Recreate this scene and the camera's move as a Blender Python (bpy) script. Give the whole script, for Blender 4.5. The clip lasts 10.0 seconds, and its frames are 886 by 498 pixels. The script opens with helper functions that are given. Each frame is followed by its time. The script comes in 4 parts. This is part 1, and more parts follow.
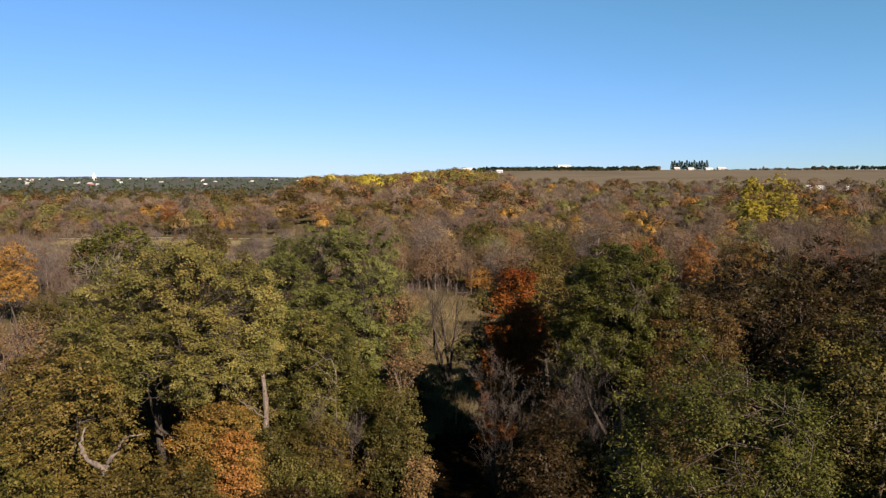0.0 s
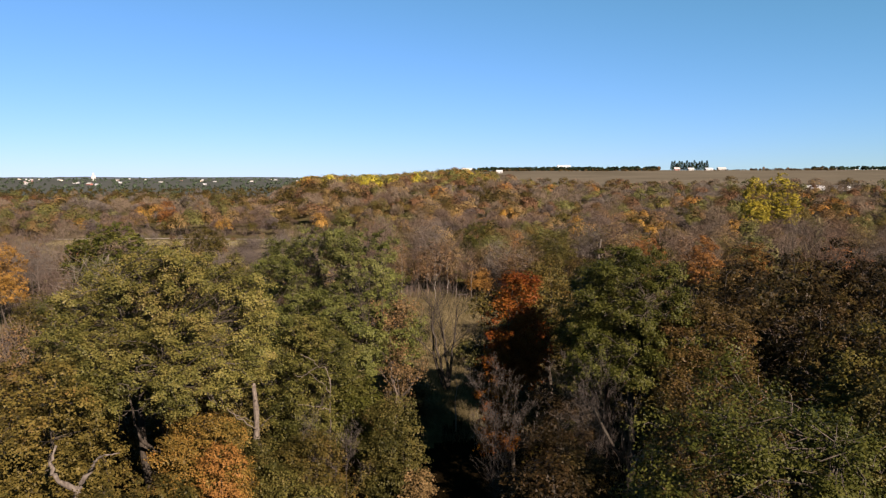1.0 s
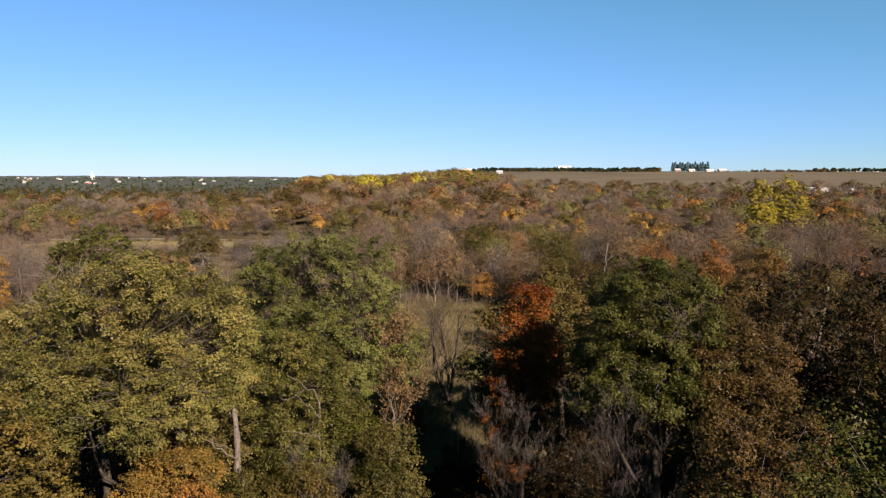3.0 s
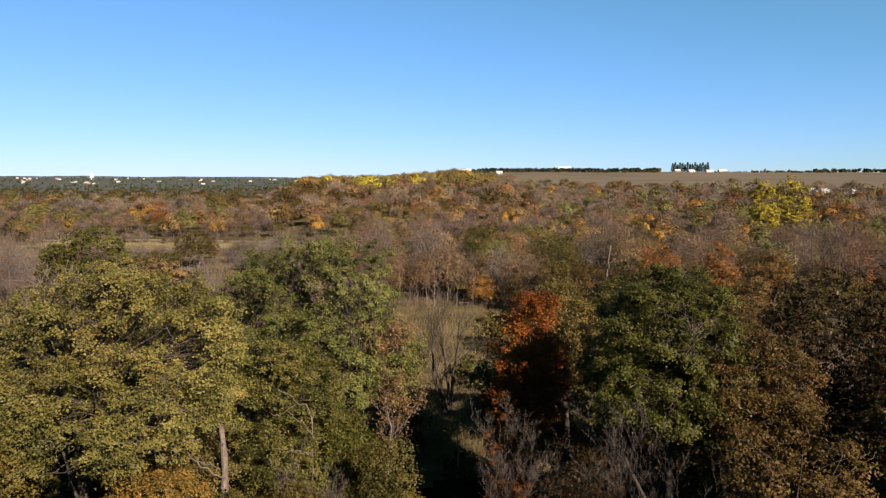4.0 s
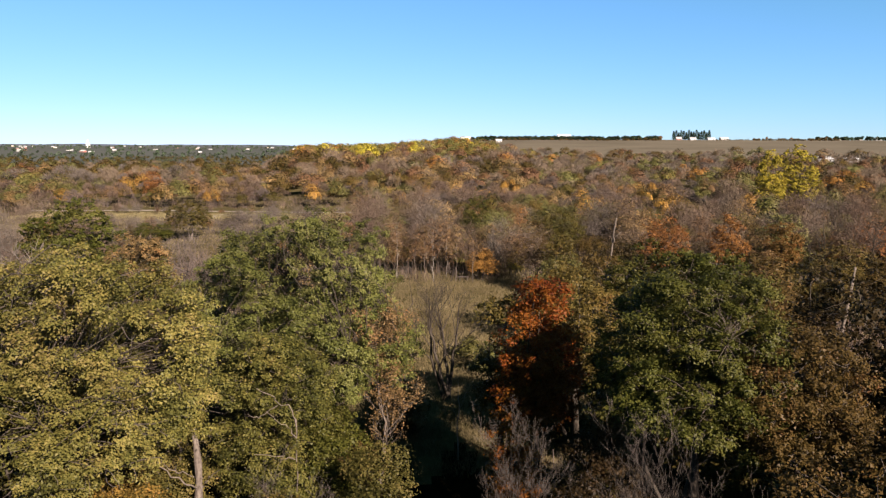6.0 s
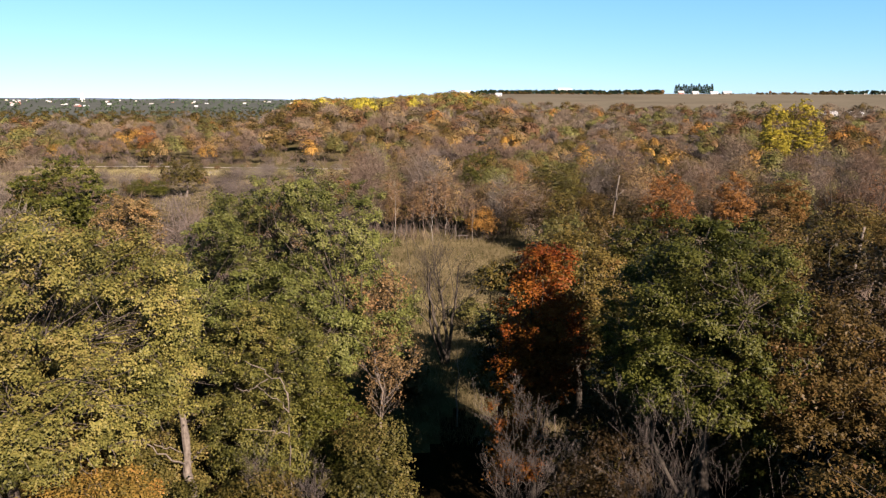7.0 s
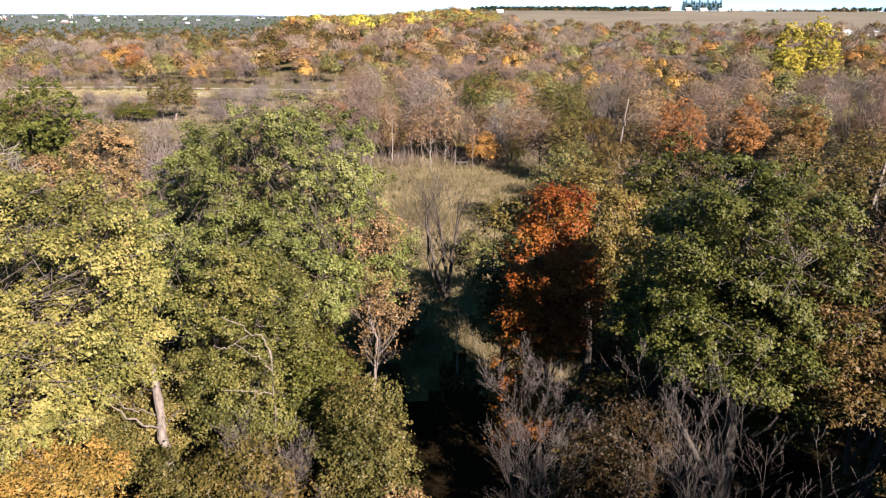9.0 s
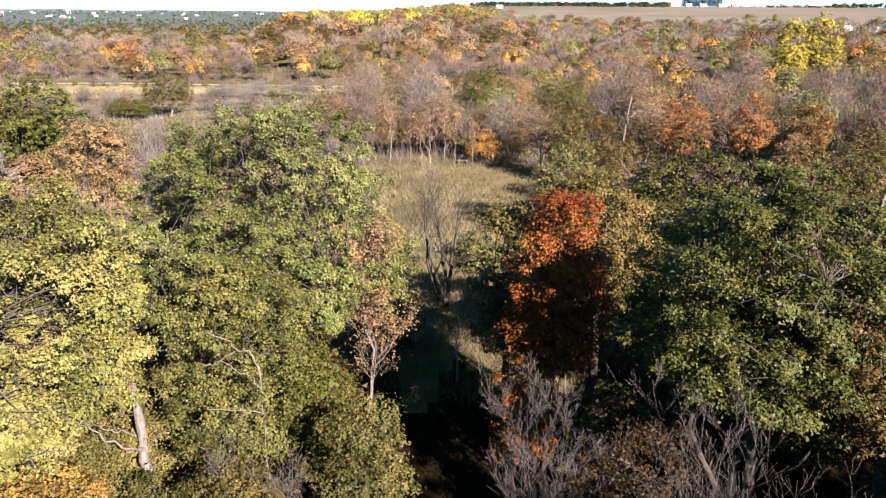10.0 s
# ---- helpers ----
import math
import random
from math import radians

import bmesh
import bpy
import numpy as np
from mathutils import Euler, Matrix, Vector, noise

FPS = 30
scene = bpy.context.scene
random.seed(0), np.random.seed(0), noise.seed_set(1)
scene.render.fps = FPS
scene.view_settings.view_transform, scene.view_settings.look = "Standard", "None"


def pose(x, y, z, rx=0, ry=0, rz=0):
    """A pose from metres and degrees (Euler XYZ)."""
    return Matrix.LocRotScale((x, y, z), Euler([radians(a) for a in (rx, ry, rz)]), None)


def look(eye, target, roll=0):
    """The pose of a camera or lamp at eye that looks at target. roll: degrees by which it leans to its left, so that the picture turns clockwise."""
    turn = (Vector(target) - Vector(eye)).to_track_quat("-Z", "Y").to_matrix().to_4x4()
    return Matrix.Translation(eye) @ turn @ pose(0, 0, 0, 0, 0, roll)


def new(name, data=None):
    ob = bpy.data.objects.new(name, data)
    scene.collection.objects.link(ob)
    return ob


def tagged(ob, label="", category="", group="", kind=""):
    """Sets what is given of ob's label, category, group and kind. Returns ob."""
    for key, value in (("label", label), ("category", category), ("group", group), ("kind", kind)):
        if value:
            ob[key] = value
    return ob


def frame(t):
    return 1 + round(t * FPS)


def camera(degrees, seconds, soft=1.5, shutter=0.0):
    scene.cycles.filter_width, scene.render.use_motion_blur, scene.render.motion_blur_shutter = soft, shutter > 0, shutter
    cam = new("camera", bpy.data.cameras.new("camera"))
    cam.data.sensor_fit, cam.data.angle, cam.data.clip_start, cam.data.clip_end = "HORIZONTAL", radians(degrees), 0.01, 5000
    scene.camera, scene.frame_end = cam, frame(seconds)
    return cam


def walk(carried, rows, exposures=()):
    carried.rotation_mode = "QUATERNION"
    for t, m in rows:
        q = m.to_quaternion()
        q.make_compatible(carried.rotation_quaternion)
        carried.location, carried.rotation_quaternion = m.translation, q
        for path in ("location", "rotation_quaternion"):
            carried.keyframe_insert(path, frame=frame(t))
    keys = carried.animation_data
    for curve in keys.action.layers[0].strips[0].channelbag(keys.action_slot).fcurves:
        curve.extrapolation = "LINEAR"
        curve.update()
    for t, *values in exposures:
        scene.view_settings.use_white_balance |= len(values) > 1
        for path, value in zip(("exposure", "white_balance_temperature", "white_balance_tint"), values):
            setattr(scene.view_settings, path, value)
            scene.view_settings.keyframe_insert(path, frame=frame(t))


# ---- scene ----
cam = camera(64.5, 10.0, soft=1.2)
METRES, EYE, TILT, LEAN, TURN = 20.0, 21.1, -5.9, 0.0, 0.0
ROWS = [
    (0.0, 0.0, 0.0, 0.0, 0.0, 0.0, 0.0),
    (0.5, 0.0009, 0.0493, 0.0022, -0.01, 0.02, -0.0),
    (1.0, 0.0007, 0.1009, 0.0071, -0.03, 0.02, -0.01),
    (1.5, -0.0015, 0.1555, 0.0147, -0.04, 0.03, -0.05),
    (2.0, -0.004, 0.2092, 0.0222, -0.05, 0.03, -0.13),
    (2.5, -0.0068, 0.2608, 0.0265, -0.05, 0.03, -0.19),
    (4.0, -0.0083, 0.4188, 0.0488, -0.11, 0.07, -0.26),
    (4.5, -0.0072, 0.4698, 0.0577, -0.13, 0.07, -0.21),
    (5.0, -0.0073, 0.5207, 0.0665, -0.15, -0.22, -0.2),
    (5.5, -0.0075, 0.571, 0.0741, -0.17, -1.11, -0.22),
    (7.0, -0.0056, 0.7175, 0.0995, -0.26, -6.14, -0.24),
    (7.5, -0.0051, 0.7642, 0.106, -0.29, -8.03, -0.21),
    (8.0, -0.0058, 0.8109, 0.1108, -0.31, -9.78, -0.27),
    (8.5, -0.0061, 0.8563, 0.1139, -0.33, -11.28, -0.29),
    (9.0, -0.0062, 0.9025, 0.1176, -0.33, -12.46, -0.35),
    (9.5, -0.0068, 0.9474, 0.1218, -0.34, -12.77, -0.38),
    (10.0, -0.0069, 0.991, 0.1255, -0.39, -12.78, -0.39),
]
walk(cam, [(t, pose(0, 0, EYE, TILT, LEAN, TURN) @ pose(METRES * x, METRES * y, METRES * z, 90 + pitch, roll, yaw)) for t, x, y, z, yaw, pitch, roll in ROWS],
     [(0.0, 2.12, 7300, 18), (4.5, 2.22, 7300, 18), (5.5, 2.32, 7200, 18), (7.5, 2.72, 7000, 19), (9.0, 3.3, 6350, 18), (10.0, 3.5, 6200, 18)])

# ---- daylight: low autumn sun behind the camera, to its right ----
SUN_AZ, SUN_EL = 146.0, 29.5          # degrees clockwise from +y, degrees up
sx, sy = math.sin(radians(SUN_AZ)), math.cos(radians(SUN_AZ))
sun_dir = Vector((sx * math.cos(radians(SUN_EL)), sy * math.cos(radians(SUN_EL)), math.sin(radians(SUN_EL))))
world = bpy.data.worlds.new("sky")
scene.world = world
world.use_nodes = True
wn, wl = world.node_tree.nodes, world.node_tree.links
sky = wn.new("ShaderNodeTexSky")
sky.sky_type, sky.sun_disc = "NISHITA", False
sky.sun_elevation, sky.sun_rotation = radians(SUN_EL), radians(SUN_AZ)
sky.air_density, sky.dust_density, sky.ozone_density = 0.85, 0.0, 3.5
split, join = wn.new("ShaderNodeSeparateColor"), wn.new("ShaderNodeCombineColor")
wl.new(sky.outputs[0], split.inputs[0])
for k in range(3):
    soften = wn.new("ShaderNodeMath")          # a deep clear sky, pale along the horizon
    soften.operation = "POWER"
    soften.inputs[1].default_value = (0.90, 0.66, 1.10)[k]
    wl.new(split.outputs[k], soften.inputs[0])
    wl.new(soften.outputs[0], join.inputs[k])
clear = wn.new("ShaderNodeMix")
clear.data_type, clear.blend_type = "RGBA", "MULTIPLY"
clear.inputs["Factor"].default_value = 1.0
for socket in clear.inputs:
    if socket.type == "RGBA" and socket.name == "B":
        socket.default_value = (0.42, 1.07, 0.695, 1.0)
    if socket.type == "RGBA" and socket.name == "A":
        wl.new(join.outputs[0], socket)
wn["Background"].inputs["Strength"].default_value = 0.040
for socket in clear.outputs:
    if socket.type == "RGBA":
        wl.new(socket, wn["Background"].inputs["Color"])
sun = new("sun", bpy.data.lights.new("sun", "SUN"))
sun.data.energy, sun.data.angle, sun.data.color = 5.3, radians(0.5), (1.0, 0.895, 0.80)
sun.matrix_world = look(sun_dir * 200, (0, 0, 0))


# ---- materials ----
def material(name):
    m = bpy.data.materials.new(name)
    m.use_nodes = True
    n, l = m.node_tree.nodes, m.node_tree.links
    return m, n, l, n["Principled BSDF"], n["Material Output"]


def ramp(n, stops):
    r = n.new("ShaderNodeValToRGB")
    while len(r.color_ramp.elements) < len(stops):
        r.color_ramp.elements.new(0.5)
    for e, (p, c) in zip(r.color_ramp.elements, stops):
        e.position, e.color = p, (*c, 1)
    return r


def noise_node(n, l, scale, detail=4.0, coords="Object", rough=0.6):
    tc, t = n.new("ShaderNodeTexCoord"), n.new("ShaderNodeTexNoise")
    t.inputs["Scale"].default_value, t.inputs["Detail"].default_value = scale, detail
    t.inputs["Roughness"].default_value = rough
    l.new(tc.outputs[coords], t.inputs["Vector"])
    return t


def leaf_material(name, colours, through_light=0.1, gloss=0.5, hue=0.03):
    """Leaves: every leaf takes a tint of its own, every branch spray a drift of it."""
    m, n, l, b, out = material(name)
    geo, info = n.new("ShaderNodeNewGeometry"), n.new("ShaderNodeObjectInfo")
    drift = noise_node(n, l, 0.45, 2.0)
    mix = n.new("ShaderNodeMath")
    mix.operation = "MULTIPLY_ADD"
    l.new(geo.outputs["Random Per Island"], mix.inputs[0])
    mix.inputs[1].default_value = 0.42
    half = n.new("ShaderNodeMath")
    half.operation = "MULTIPLY_ADD"
    l.new(drift.outputs["Fac"], half.inputs[0])
    half.inputs[1].default_value, half.inputs[2].default_value = 1.5, -0.5
    l.new(half.outputs[0], mix.inputs[2])
    r = ramp(n, [(i / (len(colours) - 1) * 0.9 + 0.05, c) for i, c in enumerate(colours)])
    l.new(mix.outputs[0], r.inputs[0])
    hs = n.new("ShaderNodeHueSaturation")
    mr = n.new("ShaderNodeMapRange")
    mr.inputs["To Min"].default_value, mr.inputs["To Max"].default_value = 0.5 - hue * 0.5, 0.5 + hue * 0.5
    l.new(info.outputs["Random"], mr.inputs["Value"])
    l.new(mr.outputs[0], hs.inputs["Hue"])
    patch = noise_node(n, l, 0.09, 1.0)
    tone = n.new("ShaderNodeMath")
    tone.operation = "MULTIPLY_ADD"
    tone.inputs[1].default_value = 0.45
    l.new(info.outputs["Random"], tone.inputs[0])
    blot = n.new("ShaderNodeMath")
    blot.operation = "MULTIPLY_ADD"
    blot.inputs[1].default_value, blot.inputs[2].default_value = 1.1, 0.22
    l.new(patch.outputs["Fac"], blot.inputs[0])
    l.new(blot.outputs[0], tone.inputs[2])
    l.new(tone.outputs[0], hs.inputs["Value"])
    l.new(r.outputs[0], hs.inputs["Color"])
    l.new(hs.outputs[0], b.inputs["Base Color"])
    b.inputs["Roughness"].default_value = gloss
    b.inputs["Specular IOR Level"].default_value = 0.05 if gloss < 0.7 else 0.0
    tr, ms = n.new("ShaderNodeBsdfTranslucent"), n.new("ShaderNodeMixShader")
    l.new(hs.outputs[0], tr.inputs["Color"])
    ms.inputs[0].default_value = through_light
    l.new(b.outputs[0], ms.inputs[1])
    l.new(tr.outputs[0], ms.inputs[2])
    l.new(ms.outputs[0], out.inputs["Surface"])
    return m


def bark_material(name, dark, light, scale=6.0):
    m, n, l, b, out = material(name)
    t = noise_node(n, l, scale, 6.0)
    tc, mp, t2 = n.new("ShaderNodeTexCoord"), n.new("ShaderNodeMapping"), n.new("ShaderNodeTexNoise")
    mp.inputs["Scale"].default_value = (14, 14, 1.6)
    t2.inputs["Scale"].default_value, t2.inputs["Detail"].default_value = 1.0, 5.0
    l.new(tc.outputs["Object"], mp.inputs["Vector"])
    l.new(mp.outputs[0], t2.inputs["Vector"])
    mx = n.new("ShaderNodeMath")
    mx.operation = "MULTIPLY_ADD"
    l.new(t.outputs["Fac"], mx.inputs[0])
    mx.inputs[1].default_value = 0.5
    hm = n.new("ShaderNodeMath")
    hm.operation = "MULTIPLY"
    hm.inputs[1].default_value = 0.5
    l.new(t2.outputs["Fac"], hm.inputs[0])
    l.new(hm.outputs[0], mx.inputs[2])
    r = ramp(n, [(0.35, dark), (0.62, light)])
    l.new(mx.outputs[0], r.inputs[0])
    l.new(r.outputs[0], b.inputs["Base Color"])
    b.inputs["Roughness"].default_value, b.inputs["Specular IOR Level"].default_value = 0.9, 0.05
    bp = n.new("ShaderNodeBump")
    bp.inputs["Strength"].default_value, bp.inputs["Distance"].default_value = 0.6, 0.04
    l.new(mx.outputs[0], bp.inputs["Height"])
    l.new(bp.outputs[0], b.inputs["Normal"])
    return m


def ground_material(name, stops, scales=(0.05, 0.6, 7.0), weights=(0.4, 0.35, 0.25)):
    m, n, l, b, out = material(name)
    total = None
    for s, w in zip(scales, weights):
        t = noise_node(n, l, s, 6.0)
        ma = n.new("ShaderNodeMath")
        ma.operation = "MULTIPLY_ADD"
        l.new(t.outputs["Fac"], ma.inputs[0])
        ma.inputs[1].default_value, ma.inputs[2].default_value = w, 0.0
        if total:
            l.new(total.outputs[0], ma.inputs[2])
        total = ma
    r = ramp(n, stops)
    l.new(total.outputs[0], r.inputs[0])
    l.new(r.outputs[0], b.inputs["Base Color"])
    b.inputs["Roughness"].default_value, b.inputs["Specular IOR Level"].default_value = 0.95, 0.0
    bp = n.new("ShaderNodeBump")
    bp.inputs["Strength"].default_value, bp.inputs["Distance"].default_value = 0.8, 0.15
    l.new(total.outputs[0], bp.inputs["Height"])
    l.new(bp.outputs[0], b.inputs["Normal"])
    return m


def paint_material(name, colour, rough=0.6, metal=0.0):
    m, n, l, b, out = material(name)
    t = noise_node(n, l, 1.5, 5.0)
    c0 = tuple(v * 0.8 for v in colour)
    r = ramp(n, [(0.3, c0), (0.7, colour)])
    l.new(t.outputs["Fac"], r.inputs[0])
    l.new(r.outputs[0], b.inputs["Base Color"])
    b.inputs["Roughness"].default_value, b.inputs["Metallic"].default_value = rough, metal
    return m


LEAF = {
    "green": leaf_material("leaf_oak_green", [(0.0091, 0.0112, 0.0021), (0.0217, 0.0245, 0.0042), (0.0399, 0.0399, 0.0084), (0.0525, 0.0462, 0.0133)], 0.08, 0.5),
    "sage": leaf_material("leaf_oak_sage", [(0.0184, 0.0192, 0.0064), (0.0392, 0.0392, 0.0112), (0.0648, 0.0576, 0.0216), (0.0776, 0.0592, 0.0288)]),
    "moss": leaf_material("leaf_oak_moss", [(0.0178, 0.0243, 0.0072), (0.0447, 0.0535, 0.0123), (0.0775, 0.0856, 0.0245), (0.0994, 0.0935, 0.0368)], 0.08, 0.5),
    "citron": leaf_material("leaf_young_oak", [(0.0092, 0.0106, 0.0033), (0.0270, 0.0273, 0.0067), (0.0535, 0.0485, 0.0124), (0.0676, 0.0485, 0.0176)]),
    "amber": leaf_material("leaf_amber", [(0.0186, 0.0151, 0.0047), (0.0465, 0.0282, 0.0074), (0.0816, 0.0421, 0.0116), (0.0873, 0.0289, 0.0095)]),
    # bronze leaves darkened in colour to pass for crowns in shade
    "shade_umber": leaf_material("leaf_oak_bronze_shaded", [(0.0049, 0.0042, 0.0014), (0.0105, 0.0077, 0.0028), (0.0189, 0.0119, 0.0042), (0.0231, 0.0140, 0.0056)]),
    "olive": leaf_material("leaf_oak_olive", [(0.0098, 0.0098, 0.0028), (0.0238, 0.0203, 0.0049), (0.0406, 0.0301, 0.0077), (0.0455, 0.0273, 0.0098)]),
    "lime": leaf_material("leaf_oak_yellow_green", [(0.0172, 0.0174, 0.0052), (0.0406, 0.0377, 0.0098), (0.0714, 0.0580, 0.0167), (0.0825, 0.0580, 0.0230)], 0.08, 0.5),
    "brown": leaf_material("leaf_oak_brown", [(0.0161, 0.0119, 0.0035), (0.0329, 0.0231, 0.0063), (0.0476, 0.0322, 0.0091), (0.0532, 0.0266, 0.0098)]),
    "tan": leaf_material("leaf_tan", [(0.0368, 0.0251, 0.0104), (0.0696, 0.0464, 0.0184), (0.0944, 0.0608, 0.0272), (0.0912, 0.0464, 0.0168)]),
    "yellow": leaf_material("leaf_yellow", [(0.0652, 0.0564, 0.0100), (0.1304, 0.1068, 0.0160), (0.1927, 0.1532, 0.0176), (0.1986, 0.1349, 0.0176)]),
    "gold": leaf_material("leaf_gold_green", [(0.0296, 0.0304, 0.0092), (0.0593, 0.0544, 0.0138), (0.0927, 0.0744, 0.0200), (0.0859, 0.0560, 0.0200)]),
    "orange": leaf_material("leaf_orange", [(0.0520, 0.0244, 0.0089), (0.0920, 0.0427, 0.0121), (0.1232, 0.0610, 0.0159), (0.1048, 0.0404, 0.0153)]),
    "maple": leaf_material("leaf_maple_red", [(0.0455, 0.0104, 0.0032), (0.0854, 0.0245, 0.0044), (0.1092, 0.0417, 0.0063), (0.1141, 0.0528, 0.0095)], 0.28),
    "rust": leaf_material("leaf_rust", [(0.0360, 0.0223, 0.0109), (0.0624, 0.0367, 0.0171), (0.0831, 0.0495, 0.0233), (0.0720, 0.0479, 0.0264)]),
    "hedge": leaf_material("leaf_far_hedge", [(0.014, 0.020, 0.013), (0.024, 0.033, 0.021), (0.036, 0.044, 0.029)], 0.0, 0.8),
    "pine": leaf_material("needle_pine", [(0.0040, 0.0088, 0.0048), (0.0072, 0.0144, 0.0064), (0.0120, 0.0208, 0.0096)], 0.05, 0.6),
    "shrub": leaf_material("leaf_shrub", [(0.0192, 0.0192, 0.0056), (0.0344, 0.0320, 0.0096), (0.0528, 0.0456, 0.0160), (0.0600, 0.0440, 0.0200)]),
    "grey": leaf_material("twig_grey", [(0.0352, 0.0296, 0.0256), (0.0544, 0.0456, 0.0392), (0.0760, 0.0624, 0.0544)], 0.0, 0.9),
    "mauve": leaf_material("twig_brown", [(0.0375, 0.0274, 0.0202), (0.0604, 0.0440, 0.0334), (0.0824, 0.0623, 0.0466)], 0.0, 0.9),
    "straw": leaf_material("grass_dry", [(0.0576, 0.0472, 0.0230), (0.0935, 0.0765, 0.0405), (0.1293, 0.1076, 0.0626)], 0.2, 0.8),
    "grass": leaf_material("grass_green", [(0.0216, 0.0224, 0.0072), (0.0368, 0.0352, 0.0112), (0.0544, 0.0448, 0.0168)], 0.2, 0.8),
}
BARK = bark_material("bark_oak", (0.0086, 0.0070, 0.0055), (0.0374, 0.0312, 0.0250))
BARK_PALE = bark_material("bark_weathered", (0.0265, 0.0211, 0.0179), (0.0803, 0.0679, 0.0562))
BARK_GREY = bark_material("bark_grey", (0.0265, 0.0218, 0.0187), (0.0679, 0.0569, 0.0499))
BARK_BIRCH = bark_material("bark_aspen", (0.0655, 0.0554, 0.0460), (0.1630, 0.1498, 0.1303), 3.0)
MEADOW = ground_material("meadow", [(0.30, (0.0136, 0.0128, 0.0056)), (0.45, (0.0320, 0.0272, 0.0128)), (0.56, (0.0496, 0.0400, 0.0200)), (0.70, (0.0608, 0.0528, 0.0320))])
# leaf litter with the canopy's deep shade put into its colour
LITTER_SHADED = ground_material("leaf_litter_shaded", [(0.30, (0.0025, 0.0021, 0.0013)), (0.48, (0.0059, 0.0042, 0.0021)), (0.60, (0.0101, 0.0067, 0.0034)), (0.72, (0.0126, 0.0088, 0.0046))])
FIELD = ground_material("stubble_field", [(0.3, (0.0366, 0.0330, 0.0242)), (0.5, (0.0577, 0.0507, 0.0385)), (0.7, (0.0767, 0.0668, 0.0511))], (0.002, 0.016, 0.212))
# haze over the far plain is mixed into this blue-grey ground colour
PLAIN_HAZED = ground_material("hazed_plain", [(0.3, (0.0190, 0.0234, 0.0218)), (0.5, (0.0340, 0.0378, 0.0353)), (0.7, (0.0501, 0.0509, 0.0479))], (0.002, 0.015, 0.152))
# ridge colour carries the blue of distance haze
RIDGE_HAZED = ground_material("hazed_ridge", [(0.3, (0.0400, 0.0496, 0.0600)), (0.5, (0.0496, 0.0592, 0.0720)), (0.7, (0.0624, 0.0720, 0.0840))], (0.002, 0.01, 0.05))
GRAVEL = ground_material("gravel", [(0.3, (0.0795, 0.0698, 0.0570)), (0.5, (0.1140, 0.1028, 0.0885)), (0.7, (0.1425, 0.1312, 0.1140))], (0.2, 1.5, 9.0))
WHITE = paint_material("white_siding", (0.24, 0.24, 0.235))
ROOF_GREY = paint_material("roof_shingle", (0.22, 0.21, 0.20), 0.85)
ROOF_METAL = paint_material("roof_metal", (0.26, 0.27, 0.28), 0.4)
BRICK_RED = paint_material("siding_red", (0.16, 0.06, 0.045))
TAN = paint_material("siding_tan", (0.45, 0.38, 0.30))
GLASS_DARK = paint_material("window_dark", (0.03, 0.035, 0.04), 0.15)


# ---- ground ----
def smooth(a, b, v):
    u = min(1.0, max(0.0, (v - a) / (b - a)))
    return u * u * (3 - 2 * u)


def height(x, y):
    """The lie of the land: flat savanna, a long hill ahead to the right, a plain to the left."""
    d, az = math.hypot(x, y), math.degrees(math.atan2(x, y)) if y > 0 else (90 if x > 0 else -90)
    hill = smooth(-9, 5, az) * (1 - smooth(70, 95, az)) * (smooth(300, 750, d) * 17 + smooth(600, 1300, d) * 15)
    knoll = 11.5 * smooth(240, 420, d) * (1 - smooth(430, 800, d)) * smooth(-14.5, -10.5, az) * (1 - smooth(1, 9, az))
    plain = smooth(900, 4200, d) * 9
    near = 0.35 * noise.noise((x * 0.03, y * 0.03, 3.0)) + 0.5 * noise.noise((x * 0.01, y * 0.01, 7.0)) * smooth(70, 140, d)
    return hill + knoll + plain + near


def mesh_of(name, verts, quads):
    """A mesh from arrays of points and of faces, all with three or all with four corners."""
    verts, quads = np.asarray(verts, np.float32), np.asarray(quads, np.int32)
    me = bpy.data.meshes.new(name)
    me.vertices.add(len(verts))
    me.vertices.foreach_set("co", verts.ravel())
    me.loops.add(quads.size)
    me.loops.foreach_set("vertex_index", quads.ravel())
    me.polygons.add(len(quads))
    me.polygons.foreach_set("loop_start", np.arange(0, quads.size, quads.shape[1], dtype=np.int32))
    me.update(calc_edges=True)
    me.validate()
    return me


def add(name, me, mat, parent=None, label="", smooth_shade=False):
    ob = new(name, me)
    if not me.materials:
        me.materials.append(mat)
    elif me.materials[0] != mat:
        ob.material_slots[0].link = "OBJECT"
        ob.material_slots[0].material = mat
    if parent:
        ob.parent = parent
    if smooth_shade:
        me.polygons.foreach_set("use_smooth", [True] * len(me.polygons))
    return tagged(ob, label)


def stuff(*args, **more):
    """A part made of pieces past counting."""
    return tagged(add(*args, **more), kind="stuff")


